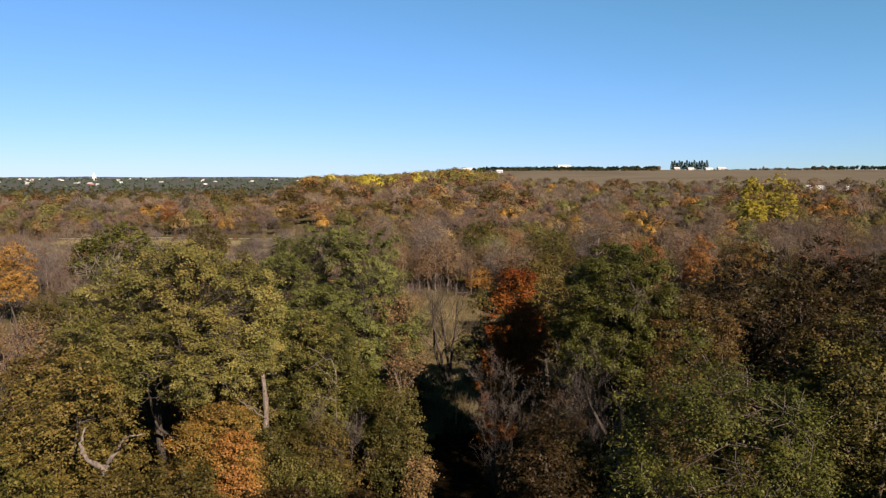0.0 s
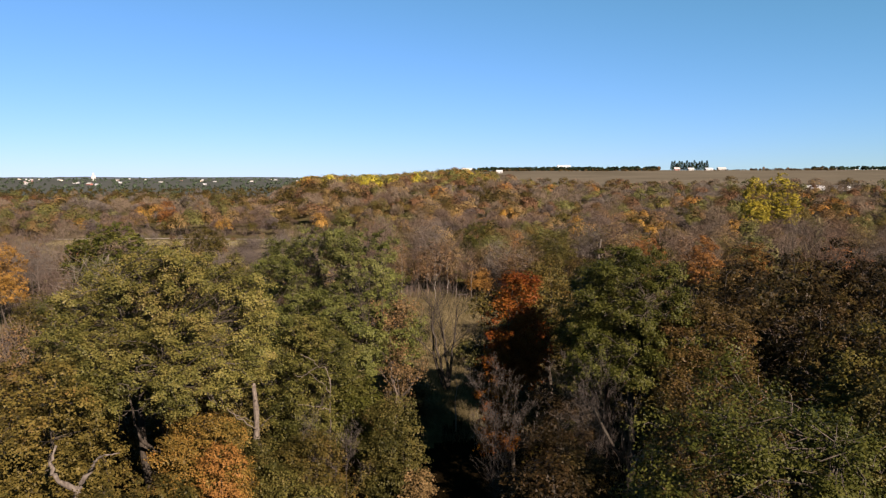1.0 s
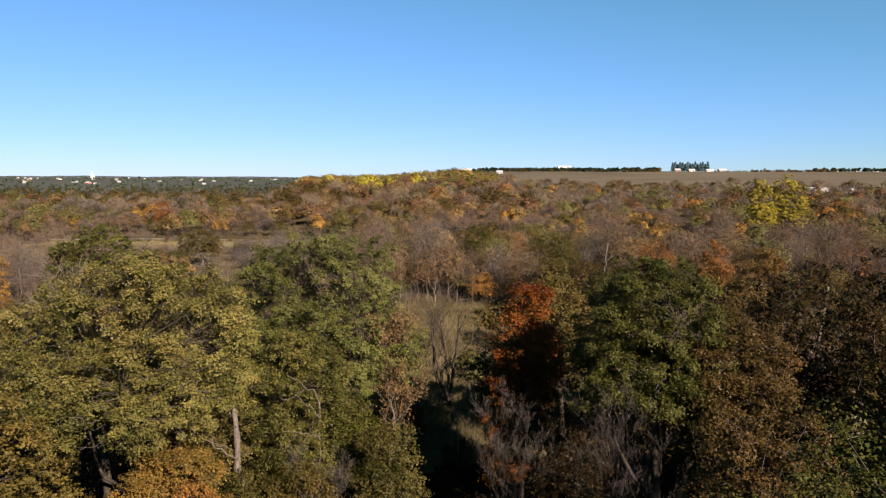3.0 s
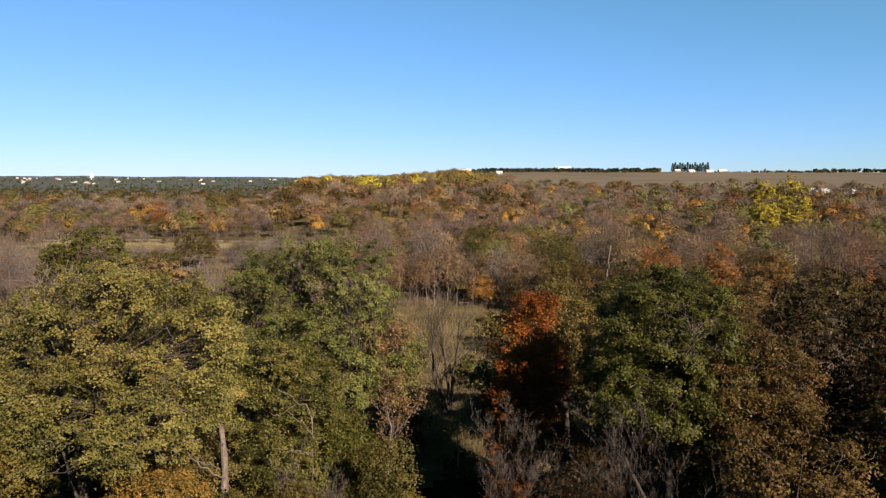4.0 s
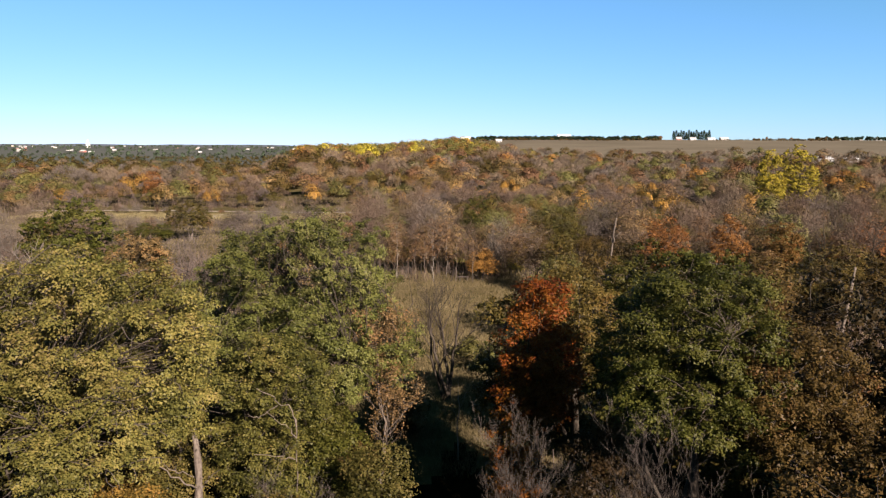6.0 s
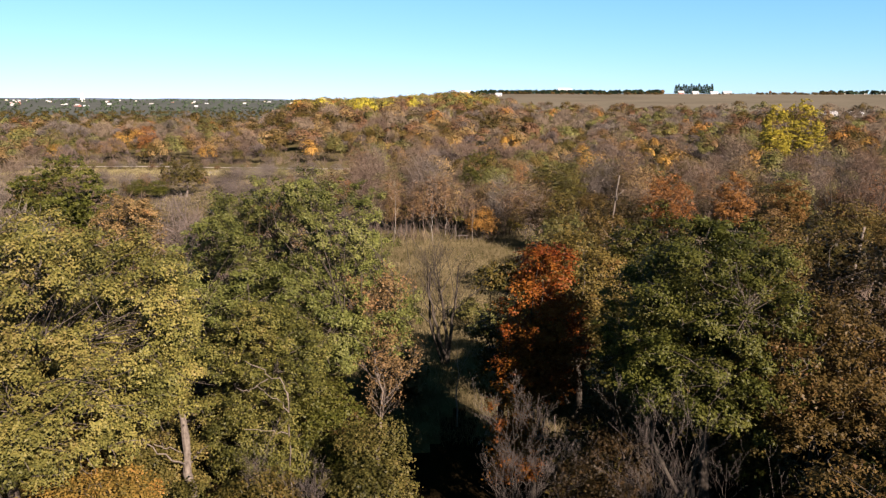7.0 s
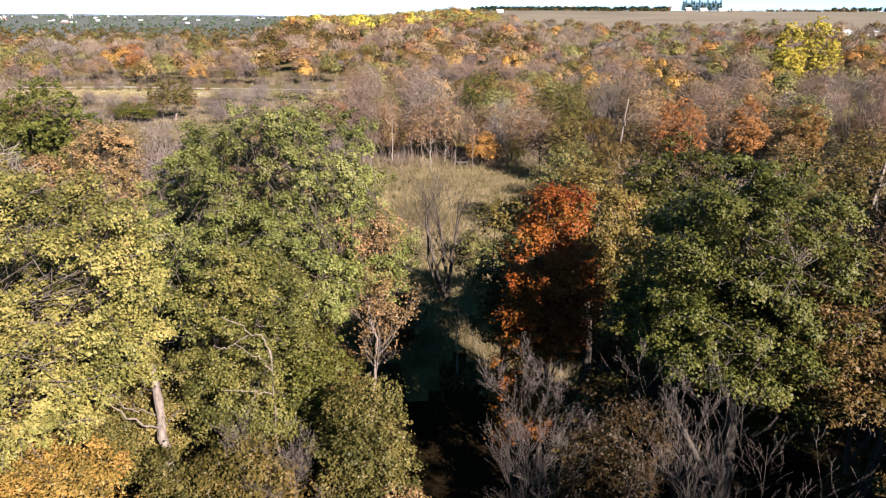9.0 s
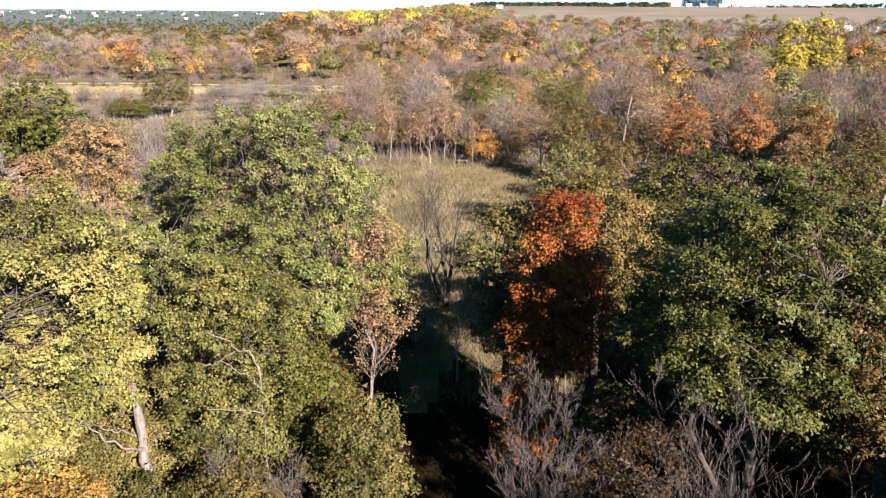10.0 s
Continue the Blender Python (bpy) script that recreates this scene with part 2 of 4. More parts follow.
def build_ground():
    radii = [0.0001] + [4 * 1.075 ** i for i in range(98)]
    steps = 144
    verts, quads, kinds = [], [], []
    for r in radii:
        for k in range(steps):
            a = 2 * math.pi * k / steps
            x, y = r * math.sin(a), r * math.cos(a) + 40
            verts.append((x, y, height(x, y)))
    for i in range(len(radii) - 1):
        for k in range(steps):
            j = (k + 1) % steps
            quads.append((i * steps + k, i * steps + j, (i + 1) * steps + j, (i + 1) * steps + k))
            a, r = 2 * math.pi * (k + 0.5) / steps, radii[i]
            x, y = r * math.sin(a), r * math.cos(a) + 40
            az = math.degrees(math.atan2(x, y))
            # floor under the oaks gets the shade-darkened litter, the glade stays meadow
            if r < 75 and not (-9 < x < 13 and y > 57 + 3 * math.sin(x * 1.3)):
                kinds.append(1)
            elif 2 < az < 75 and 520 < r < 1500:
                kinds.append(2)
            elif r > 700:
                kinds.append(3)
            else:
                kinds.append(0)
    me = mesh_of("ground", verts, quads)
    for m in (MEADOW, LITTER_SHADED, FIELD, PLAIN_HAZED):
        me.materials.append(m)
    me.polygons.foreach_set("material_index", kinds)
    me.polygons.foreach_set("use_smooth", [True] * len(kinds))
    tagged(new("ground", me), "savanna ground of dry grass and leaf litter", "ground", kind="structure")


build_ground()


# ---- trees: shapes ----
def unit(v):
    return v / np.maximum(np.linalg.norm(v, axis=-1, keepdims=True), 1e-6)


def tubes(lines, sides=5):
    """Tapered limbs: every line is a list of (point, radius)."""
    vs, qs, base = [], [], 0
    ang = np.arange(sides) * 2 * math.pi / sides
    for line in lines:
        p = np.array([q[0] for q in line], float)
        r = np.array([q[1] for q in line], float)
        if r[-1] > 0.03:
            p, r = np.vstack([p, p[-1] + (p[-1] - p[-2]) * 0.06]), np.append(r, 0.004)
        d = np.gradient(p, axis=0)
        d = unit(d)
        ref = np.where(np.abs(d[:, 2:3]) > 0.9, np.array([[1.0, 0, 0]]), np.array([[0, 0, 1.0]]))
        u = unit(np.cross(d, ref))
        w = np.cross(d, u)
        ring = p[:, None] + r[:, None, None] * (np.cos(ang)[None, :, None] * u[:, None] + np.sin(ang)[None, :, None] * w[:, None])
        vs.append(ring.reshape(-1, 3))
        n = len(p)
        i, k = np.meshgrid(np.arange(n - 1), np.arange(sides), indexing="ij")
        k2 = (k + 1) % sides
        q = np.stack([i * sides + k, i * sides + k2, (i + 1) * sides + k2, (i + 1) * sides + k], -1).reshape(-1, 4)
        qs.append(q + base)
        base += n * sides
    return np.concatenate(vs), np.concatenate(qs)


def leaf_faces(rng, centres, out, size, wide=0.55, up=0.5, jitter=0.9):
    """A three-cornered leaf at each centre, its face turned more or less outwards and up."""
    n = len(centres)
    nrm = unit(out * 0.7 + np.array([0, 0, up]) + rng.normal(0, jitter, (n, 3)) * 0.6)
    d = unit(np.cross(nrm, rng.normal(0, 1, (n, 3))))
    s = np.cross(nrm, d)
    ln = (size * rng.uniform(0.65, 1.35, n))[:, None]
    wd = ln * wide * 0.55
    skew = d * ln * rng.uniform(-0.25, 0.25, n)[:, None]
    a = centres - d * ln * 0.5
    b = centres + s * wd + d * ln * 0.4 + skew
    c = centres - s * wd + d * ln * 0.4 - skew
    vs = np.stack([a, b, c], 1).reshape(-1, 3)
    return vs, np.arange(3 * n).reshape(-1, 3)


def bend(rng, a, b, r0, r1, n=6, sag=0.12):
    """A crooked limb from a to b."""
    a, b = np.array(a, float), np.array(b, float)
    ln = np.linalg.norm(b - a)
    off = rng.normal(0, 1, (n + 1, 3)) * ln * sag * 0.35
    t = np.linspace(0, 1, n + 1)
    arch = np.sin(t * math.pi)
    mid = rng.normal(0, 1, 3) * ln * sag
    p = a + (b - a) * t[:, None] + mid * arch[:, None] + off * (arch * 0.6)[:, None]
    return [(p[i], r0 + (r1 - r0) * t[i] ** 0.8) for i in range(n + 1)]


def crown_shape(rng, R, top, bottom, clumps, squash=1.0, full=1.6):
    """Centres and radii of the leafy boughs of a domed crown: an outer layer that closes over swelling limbs, and a loose inside."""
    zc = bottom + (top - bottom) * 0.40
    outer = int(clumps * 0.8)
    i = np.arange(clumps)
    z = np.where(i < outer, 1 - (i + 0.5) / outer * 1.7, rng.uniform(-0.5, 0.8, clumps))
    a = i * 2.39996 + rng.uniform(0, 6.28)
    h = np.sqrt(np.maximum(1 - z * z, 0.02))
    d = unit(np.stack([np.cos(a) * h, np.sin(a) * h, z], 1) + rng.normal(0, 0.09, (clumps, 3)))
    lumps = unit(rng.normal(0, 1, (13, 3)) + np.array([0, 0, 0.35]))
    near = np.clip((np.max(d @ lumps.T, axis=1) - 0.62) / 0.38, 0, 1)
    bulge = 0.85 + 0.17 * near * near * (3 - 2 * near) + 0.03 * rng.normal(0, 1, clumps)
    f = np.where(i < outer, rng.uniform(0.84, 1.04, clumps), rng.uniform(0.35, 0.72, clumps)) * bulge
    cr = R * math.sqrt(2.9 * full / outer) * rng.uniform(0.7, 1.25, clumps)
    ext = np.where(d[:, 2] > 0, top - zc, zc - bottom)
    c = np.stack([d[:, 0] * R * f, d[:, 1] * R * f * squash, zc + d[:, 2] * ext * f], 1)
    c -= d * (cr * 0.75)[:, None]
    k = np.argmax(c[:, 2] + cr * 0.8)
    c[:, 2] = zc + (c[:, 2] - zc) * np.where(c[:, 2] > zc, (top - cr[k] * 0.8 - zc) / (c[k, 2] - zc), 1.0)
    return c, cr, np.array([0, 0, zc])


def leafy(rng, c, cr, heart, total, size, wide=0.7, flat=0.85, tuft=4, loose=0.0, turn=0.0):
    """Leaf faces in tufts over clumps."""
    w = cr ** 2
    n = total // tuft
    k = rng.choice(len(c), n, p=w / w.sum())
    o = unit(rng.normal(0, 1, (n, 3)))
    o[:, 2] = np.abs(o[:, 2]) * np.where(rng.uniform(0, 1, n) < 0.75, 1, -1)
    r = cr[k] * rng.uniform(0.35, 1.05, n) ** 0.35
    p = c[k] + o * r[:, None] * np.array([1, 1, flat])
    off = rng.normal(0, loose or size * 0.42, (n * tuft, 3)) * np.array([1, 1, 0.7]) * np.repeat(rng.uniform(0.6, 1.3, n), tuft)[:, None]
    p = np.repeat(p, tuft, 0) + off
    out = np.repeat(unit(o + unit(c[k] - heart) * 0.6), tuft, 0) * 0.8 + unit(off) * 0.7
    if turn:
        out += np.repeat(unit(rng.normal(0, 1, (n, 3))), tuft, 0) * turn
    return leaf_faces(rng, p, out, size, wide, 0.5, 0.8 if turn else 0.55)


def limbs_to(rng, c, cr, trunk_top, trunk_r, mains=6, fork=0.35, sides=5, twigs=0):
    """Main limbs from the trunk's fork, and a branch from the nearest limb to each clump."""
    ends = [c[k] for k in rng.choice(len(c), mains, replace=False)]
    main = []
    for e in ends:
        s = np.array([0, 0, trunk_top * rng.uniform(fork, 0.9)])
        main.append(bend(rng, s, e, trunk_r * rng.uniform(0.32, 0.48), trunk_r * 0.07, 8, 0.07))
    nodes = np.array([q[0] for ln in main for q in ln[2:]])
    small = []
    for ci in c:
        j = np.argmin(np.linalg.norm(nodes - ci, axis=1) + rng.uniform(0, 1.0))
        small.append(bend(rng, nodes[j], ci, trunk_r * 0.075, trunk_r * 0.025, 4, 0.18))
    return main, small


def trunk_line(rng, top, r, lean=0.05):
    e = (rng.normal(0, top * lean), rng.normal(0, top * lean), top)
    ln = bend(rng, (0, 0, -0.25), e, r, r * 0.25, 9, 0.03)
    ln[0] = (ln[0][0], r * 1.7)
    ln[1] = (ln[1][0], r * 1.15)
    return ln


def twig_cloud(rng, c, cr, n, size, thick=0.016):
    """Fine twigs as thin slivers that sweep outwards and up."""
    k = rng.integers(0, len(c), n)
    o = unit(rng.normal(0, 1, (n, 3)))
    p = c[k] + o * (cr[k] * rng.uniform(0.1, 1.1, n))[:, None]
    d = unit(o * 0.6 + np.array([0, 0, 0.5]) + rng.normal(0, 0.5, (n, 3)))
    s = unit(np.cross(d, rng.normal(0, 1, (n, 3))))
    ln, w = (size * rng.uniform(0.6, 1.4, n))[:, None], thick * rng.uniform(0.6, 1.5, n)[:, None]
    vs = np.stack([p - s * w, p + s * w, p + d * ln + s * w * 0.4, p + d * ln - s * w * 0.4], 1).reshape(-1, 3)
    return vs, np.arange(4 * n).reshape(-1, 4)


def broadleaf(name, seed, x, y, R, top, bottom, kind, label, category, leaves=9000, size=0.30, clumps=80, trunk_r=0.35, bark=None, squash=1.0, mains=6, group="", wide=0.75, tuft=24):
    """One tree in leaf: trunk, limbs, branches, crown."""
    rng = np.random.default_rng(seed)
    bark = bark or BARK
    thing = tagged(new(name), label, category, group)
    thing.location = (x, y, height(x, y))
    c, cr, heart = crown_shape(rng, R, top, bottom, clumps, squash)
    th = bottom + (top - bottom) * 0.55
    add("trunk", mesh_of("trunk", *tubes([trunk_line(rng, th, trunk_r)], 9)), bark, thing, smooth_shade=True)
    main, small = limbs_to(rng, c, cr, th, trunk_r, mains)
    for ln in main:
        add("limb", mesh_of("limb", *tubes([ln], 6)), bark, thing, smooth_shade=True)
    stuff("branchwork", mesh_of("branches", *tubes(small, 4)), bark, thing, smooth_shade=True)
    if leaves > 42000:
        sprays = []
        for ci, ri in zip(c, cr):
            for _ in range(2):
                way = unit(unit(ci - heart) + rng.normal(0, 0.75, 3))
                sprays.append(bend(rng, ci, ci + way * ri * rng.uniform(0.8, 1.25), trunk_r * 0.035, 0.006, 4, 0.2))
        stuff("twigwork", mesh_of("twigwork", *tubes(sprays, 3)), BARK_GREY, thing)
        tuft = 80 if leaves > 106000 else 50
    add("crown", mesh_of("crown", *leafy(rng, c, cr, heart, leaves, size, wide, tuft=tuft, loose=0.16, turn=0.8)), LEAF[kind], thing)
    return thing


def bare_lines(rng, h, r, spread, levels=3, kids=(7, 6, 5), upright=0.6, stems=1):
    """A leafless tree: trunk lines, limb lines and twig lines."""
    out = [[] for _ in range(levels + 1)]
    for s in range(stems):
        a = rng.uniform(0, 2 * math.pi)
        off = spread * 0.45 * (stems > 1)
        out[0].append(bend(rng, (0.12 * s, 0, -0.2), (math.cos(a) * off, math.sin(a) * off, h * rng.uniform(0.8, 1.0)), r, r * 0.12, 9, 0.05))
    for lv in range(levels):
        for parent in out[lv]:
            p = np.array([q[0] for q in parent])
            ln = np.linalg.norm(p[-1] - p[0])
            for k in range(kids[lv]):
                t = rng.uniform(0.3 if lv == 0 else 0.15, 0.98)
                i = min(int(t * (len(p) - 1)), len(p) - 2)
                s = p[i] + (p[i + 1] - p[i]) * (t * (len(p) - 1) - i)
                d = unit(p[i + 1] - p[i])
                side = unit(rng.normal(0, 1, 3))
                side[2] = abs(side[2]) * 0.5
                g = unit(d * upright + side * 0.9 + np.array([0, 0, 0.25]))
                L = ln * (0.42 if lv == 0 else 0.5) * rng.uniform(0.6, 1.2) * (1.15 - 0.5 * t) * (spread / (h * 0.3)) ** (0.5 if lv == 0 else 0)
                r0 = parent[i][1] * 0.44
                out[lv + 1].append(bend(rng, s, s + g * L, r0, max(0.0035, r0 * 0.35), 4 if lv < 2 else 2, 0.06))
    return out


def bare(name, seed, x, y, h, r, spread, label, category="tree", bark=None, kids=(9, 6, 5), upright=0.6, stems=1, leaves=0, kind="rust", size=0.2, group=""):
    rng = np.random.default_rng(seed)
    bark = bark or BARK
    thing = tagged(new(name), label, category, group)
    thing.location = (x, y, height(x, y))
    lines = bare_lines(rng, h, r, spread, 3, kids, upright, stems)
    for ln in lines[0]:
        add("trunk", mesh_of("trunk", *tubes([ln], 7)), bark, thing, smooth_shade=True)
    stuff("branchwork", mesh_of("branches", *tubes(lines[1], 5)), bark, thing, smooth_shade=True)
    stuff("twigwork", mesh_of("twigs", *tubes(lines[2] + lines[3], 3)), bark, thing)
    if leaves:
        tips = np.array([ln[-1][0] for ln in lines[2] + lines[3]])
        p = tips[rng.integers(0, len(tips), leaves)] + rng.normal(0, 0.18, (leaves, 3))
        add("crown", mesh_of("crown", *leaf_faces(rng, p, unit(rng.normal(0, 1, (leaves, 3))), size, 0.6)), LEAF[kind], thing)
    return thing


# ---- trees close by, one by one ----
OAK = "broad oak with %s leaves over the savanna"
near_list = [
    # x, y, R, top, bottom, kind, leaves, size, clumps, colour words
    (-14.7, 38.8, 6.3, 17.7, 8.4, "lime", 220000, 0.098, 520, "yellow-green"),
    (-8.6, 54.0, 7.1, 18.0, 4.5, "moss", 250000, 0.108, 560, "green and olive"),
    (10.5, 41.0, 4.4, 17.1, 8.2, "green", 140000, 0.094, 360, "glossy dark green"),
    (14.0, 38.8, 3.2, 14.6, 8.4, "brown", 52000, 0.105, 120, "browning olive"),
    (6.8, 16.2, 3.7, 17.2, 5.0, "green", 150000, 0.066, 260, "dull olive"),
    (10.8, 29.0, 3.3, 13.6, 3.0, "brown", 60000, 0.095, 120, "bronze and gold"),
    (18.5, 30.5, 3.4, 14.9, 3.0, "olive", 40000, 0.13, 90, "dull olive"),
    (20.6, 46.0, 4.8, 16.6, 3.0, "shade_umber", 34000, 0.17, 90, "shade-dulled bronze"),
    (27.0, 46.5, 5.2, 17.0, 3.0, "shade_umber", 34000, 0.18, 90, "shade-darkened bronze-green"),
    (20.5, 35.5, 4.4, 14.4, 3.0, "olive", 44000, 0.13, 110, "dull olive"),
    (16.6, 26.0, 4.2, 13.6, 2.5, "citron", 60000, 0.115, 80, "dark green"),
    # out of view; made this tall to throw shade on the right-hand oaks
    (28.0, 34.0, 4.8, 19.5, 3.0, "shade_umber", 24000, 0.18, 80, "out-of-view shade-casting"),
    (35.0, 43.0, 4.8, 15.5, 3.0, "shade_umber", 22000, 0.2, 80, "shade-darkened olive and bronze"),
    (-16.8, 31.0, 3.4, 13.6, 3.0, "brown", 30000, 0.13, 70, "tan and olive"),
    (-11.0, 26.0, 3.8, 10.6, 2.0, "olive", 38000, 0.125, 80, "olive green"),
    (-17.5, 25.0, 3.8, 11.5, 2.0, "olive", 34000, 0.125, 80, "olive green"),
    (-4.4, 34.4, 2.1, 5.4, 0.5, "shade_umber", 20000, 0.115, 60, "shaded bronze"),
    (-7.6, 30.0, 2.6, 7.4, 1.5, "shade_umber", 24000, 0.125, 55, "dark green"),
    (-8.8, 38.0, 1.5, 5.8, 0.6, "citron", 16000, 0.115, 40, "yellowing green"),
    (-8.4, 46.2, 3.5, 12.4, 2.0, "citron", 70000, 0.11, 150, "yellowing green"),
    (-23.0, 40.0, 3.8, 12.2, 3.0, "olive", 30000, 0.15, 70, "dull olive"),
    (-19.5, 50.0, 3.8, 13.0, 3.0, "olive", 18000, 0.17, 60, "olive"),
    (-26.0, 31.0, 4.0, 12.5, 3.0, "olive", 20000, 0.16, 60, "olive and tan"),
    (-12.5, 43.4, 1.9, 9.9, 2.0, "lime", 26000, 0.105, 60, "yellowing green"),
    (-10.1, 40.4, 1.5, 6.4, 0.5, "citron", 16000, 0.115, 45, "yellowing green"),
    # three low trees added to block the sun from the clearing floor
    (6.6, 41.2, 2.2, 9.0, 0.6, "shade_umber", 22000, 0.12, 60, "shaded bronze"),
    (6.0, 33.0, 2.4, 8.5, 0.6, "shade_umber", 20000, 0.13, 60, "shaded bronze"),
    (5.6, 36.6, 1.8, 4.2, 0.4, "shade_umber", 14000, 0.13, 50, "shaded bronze"),
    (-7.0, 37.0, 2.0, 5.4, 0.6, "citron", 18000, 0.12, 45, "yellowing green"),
    (4.0, 27.5, 2.6, 10.5, 1.5, "shade_umber", 20000, 0.13, 50, "shaded bronze"),
    (0.8, 25.0, 2.4, 7.5, 1.0, "shade_umber", 18000, 0.13, 45, "shaded bronze"),
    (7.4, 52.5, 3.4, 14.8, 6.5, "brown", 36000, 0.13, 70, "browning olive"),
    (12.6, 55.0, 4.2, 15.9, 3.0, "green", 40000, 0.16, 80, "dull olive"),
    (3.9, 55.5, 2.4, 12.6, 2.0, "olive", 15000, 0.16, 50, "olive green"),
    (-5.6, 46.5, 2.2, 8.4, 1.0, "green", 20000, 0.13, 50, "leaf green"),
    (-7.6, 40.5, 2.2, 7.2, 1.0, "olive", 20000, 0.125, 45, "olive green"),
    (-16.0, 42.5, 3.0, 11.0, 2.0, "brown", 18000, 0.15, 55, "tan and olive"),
    (12.6, 35.0, 2.2, 5.4, 0.6, "shade_umber", 9000, 0.13, 45, "shaded rust"),
    # from here on unseen trees, added beside and behind the camera to cast shade
    (24.0, 27.0, 5.0, 19.0, 3.0, "shade_umber", 20000, 0.18, 70, "shade-dulled bronze"),
    (36.0, 34.0, 4.8, 20.0, 3.0, "shade_umber", 14000, 0.2, 70, "shade-dulled bronze"),
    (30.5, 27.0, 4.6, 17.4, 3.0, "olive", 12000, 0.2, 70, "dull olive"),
    (42.0, 42.0, 4.8, 19.5, 3.0, "shade_umber", 14000, 0.2, 70, "out-of-view shade-casting"),
    (14.0, 8.0, 5.0, 16.0, 4.0, "olive", 9000, 0.24, 80, "dull olive"),
    (21.0, 16.0, 5.2, 16.5, 4.0, "olive", 12000, 0.24, 80, "dull olive"),
    (28.0, 24.0, 5.2, 16.0, 4.0, "olive", 12000, 0.24, 80, "dull olive"),
    (3.0, 6.0, 4.0, 12.5, 3.0, "olive", 8000, 0.24, 60, "dull olive"),
]
for i, (x, y, R, top, bottom, kind, leaves, size, clumps, words) in enumerate(near_list):
    broadleaf("oak_tree", 100 + i, x, y, R, top, bottom, kind, OAK % words, "tree", leaves, size, clumps, 0.2 + R * 0.035)
broadleaf("autumn_tree", 205, -59.8, 97.0, 3.2, 12.2, 2.0, "orange", "rusty orange tree above grey brush", "tree", 14000, 0.16, 50, 0.16)
bare("pale_tree", 206, -56.6, 99.5, 12.8, 0.16, 3.4, "pale-stemmed tree with few rust leaves", leaves=900, kind="rust", bark=BARK_PALE, kids=(12, 7, 5), size=0.14)
broadleaf("maple_tree", 201, 4.9, 47.0, 2.4, 14.9, 6.0, "maple", "red-orange maple beside a dark green oak", "tree", 34000, 0.12, 60, 0.16)
broadleaf("maple_tree", 202, 3.6, 46.0, 1.5, 9.8, 1.8, "maple", "slender dark red maple in the oak's shade", "tree", 14000, 0.12, 50, 0.1)
broadleaf("orange_tree", 203, -12.1, 36.2, 2.7, 9.8, 2.0, "amber", "low orange and tan tree below the oaks", "tree", 52000, 0.1, 60, 0.16)
broadleaf("orange_tree", 207, -10.6, 34.4, 1.4, 8.4, 2.0, "orange", "small orange tree below the oaks", "tree", 11000, 0.12, 20, 0.12)
broadleaf("young_oak", 204, -2.9, 42.6, 2.3, 8.1, 0.2, "citron", "small yellow-green oak beside the clearing", "tree", 30000, 0.115, 60, 0.14)
broadleaf("shrub", 208, -1.5, 41.2, 1.1, 4.4, 0.2, "tan", "tan shrub beside the small oak", "shrub", 8000, 0.11, 26, 0.05)
bare("rusty_tree", 210, -3.8, 51.6, 11.0, 0.14, 2.2, "thin tree with sparse rust leaves", leaves=9000, kind="tan", bark=BARK_PALE, kids=(22, 9, 6), size=0.13)
bare("bare_tree", 211, 3.4, 39.2, 11.0, 0.018, 1.6, "leafless grey tree with fine upright twigs", kids=(20, 10, 7), upright=0.75, bark=BARK_GREY, stems=2)
bare("bare_tree", 212, 7.9, 36.2, 11.0, 0.017, 3.2, "leafless grey tree with spreading stems", kids=(9, 8, 6), upright=0.75, bark=BARK_GREY, stems=4)
bare("bare_tree", 215, -6.2, 40.5, 7.6, 0.028, 2.2, "leafless grey-brown sapling under the oaks", kids=(14, 8, 6), upright=1.0, bark=BARK_GREY, stems=2)
bare("grey_tree", 213, 0.3, 70.0, 9.5, 0.2, 4.0, "dark many-stemmed leafless tree in the clearing", kids=(9, 7, 6), stems=4)
bare("slender_tree", 214, 1.1, 58.2, 6.5, 0.07, 1.2, "slender pale stem at the clearing's edge", bark=BARK_BIRCH, kids=(5, 3, 3))


# ---- trees of the middle distance: a few shapes, set out with turns and sizes of their own ----
def mid_oak(seed, R=4.5, top=11.0, bottom=2.0, leaves=7800, size=0.25):
    rng = np.random.default_rng(seed)
    c, cr, heart = crown_shape(rng, R, top, bottom, 70)
    th = bottom + (top - bottom) * 0.3
    main, small = limbs_to(rng, c, cr, th, 0.25, 5)
    return mesh_of("trunk", *tubes([trunk_line(rng, th, 0.25)] + main, 5)), mesh_of("crown", *leafy(rng, c, cr, heart, leaves, size, 0.7, tuft=10, loose=0.26)), None


def mid_bare(seed, R=3.0, top=10.0, bottom=2.2, twigs=2400, leaves=0):
    rng = np.random.default_rng(seed)
    c, cr, heart = crown_shape(rng, R, top, bottom, 40)
    cr = cr * 1.1
    th = bottom + (top - bottom) * 0.35
    main, small = limbs_to(rng, c, cr, th, 0.15, 6)
    tr = mesh_of("trunk", *tubes([trunk_line(rng, th, 0.15)] + main, 4))
    tw = mesh_of("twigs", *twig_cloud(rng, c, cr, twigs, 1.0))
    lf = mesh_of("crown", *leafy(rng, c, cr, heart, leaves, 0.2, 0.7, tuft=10, loose=0.24)) if leaves else None
    return tr, lf, tw


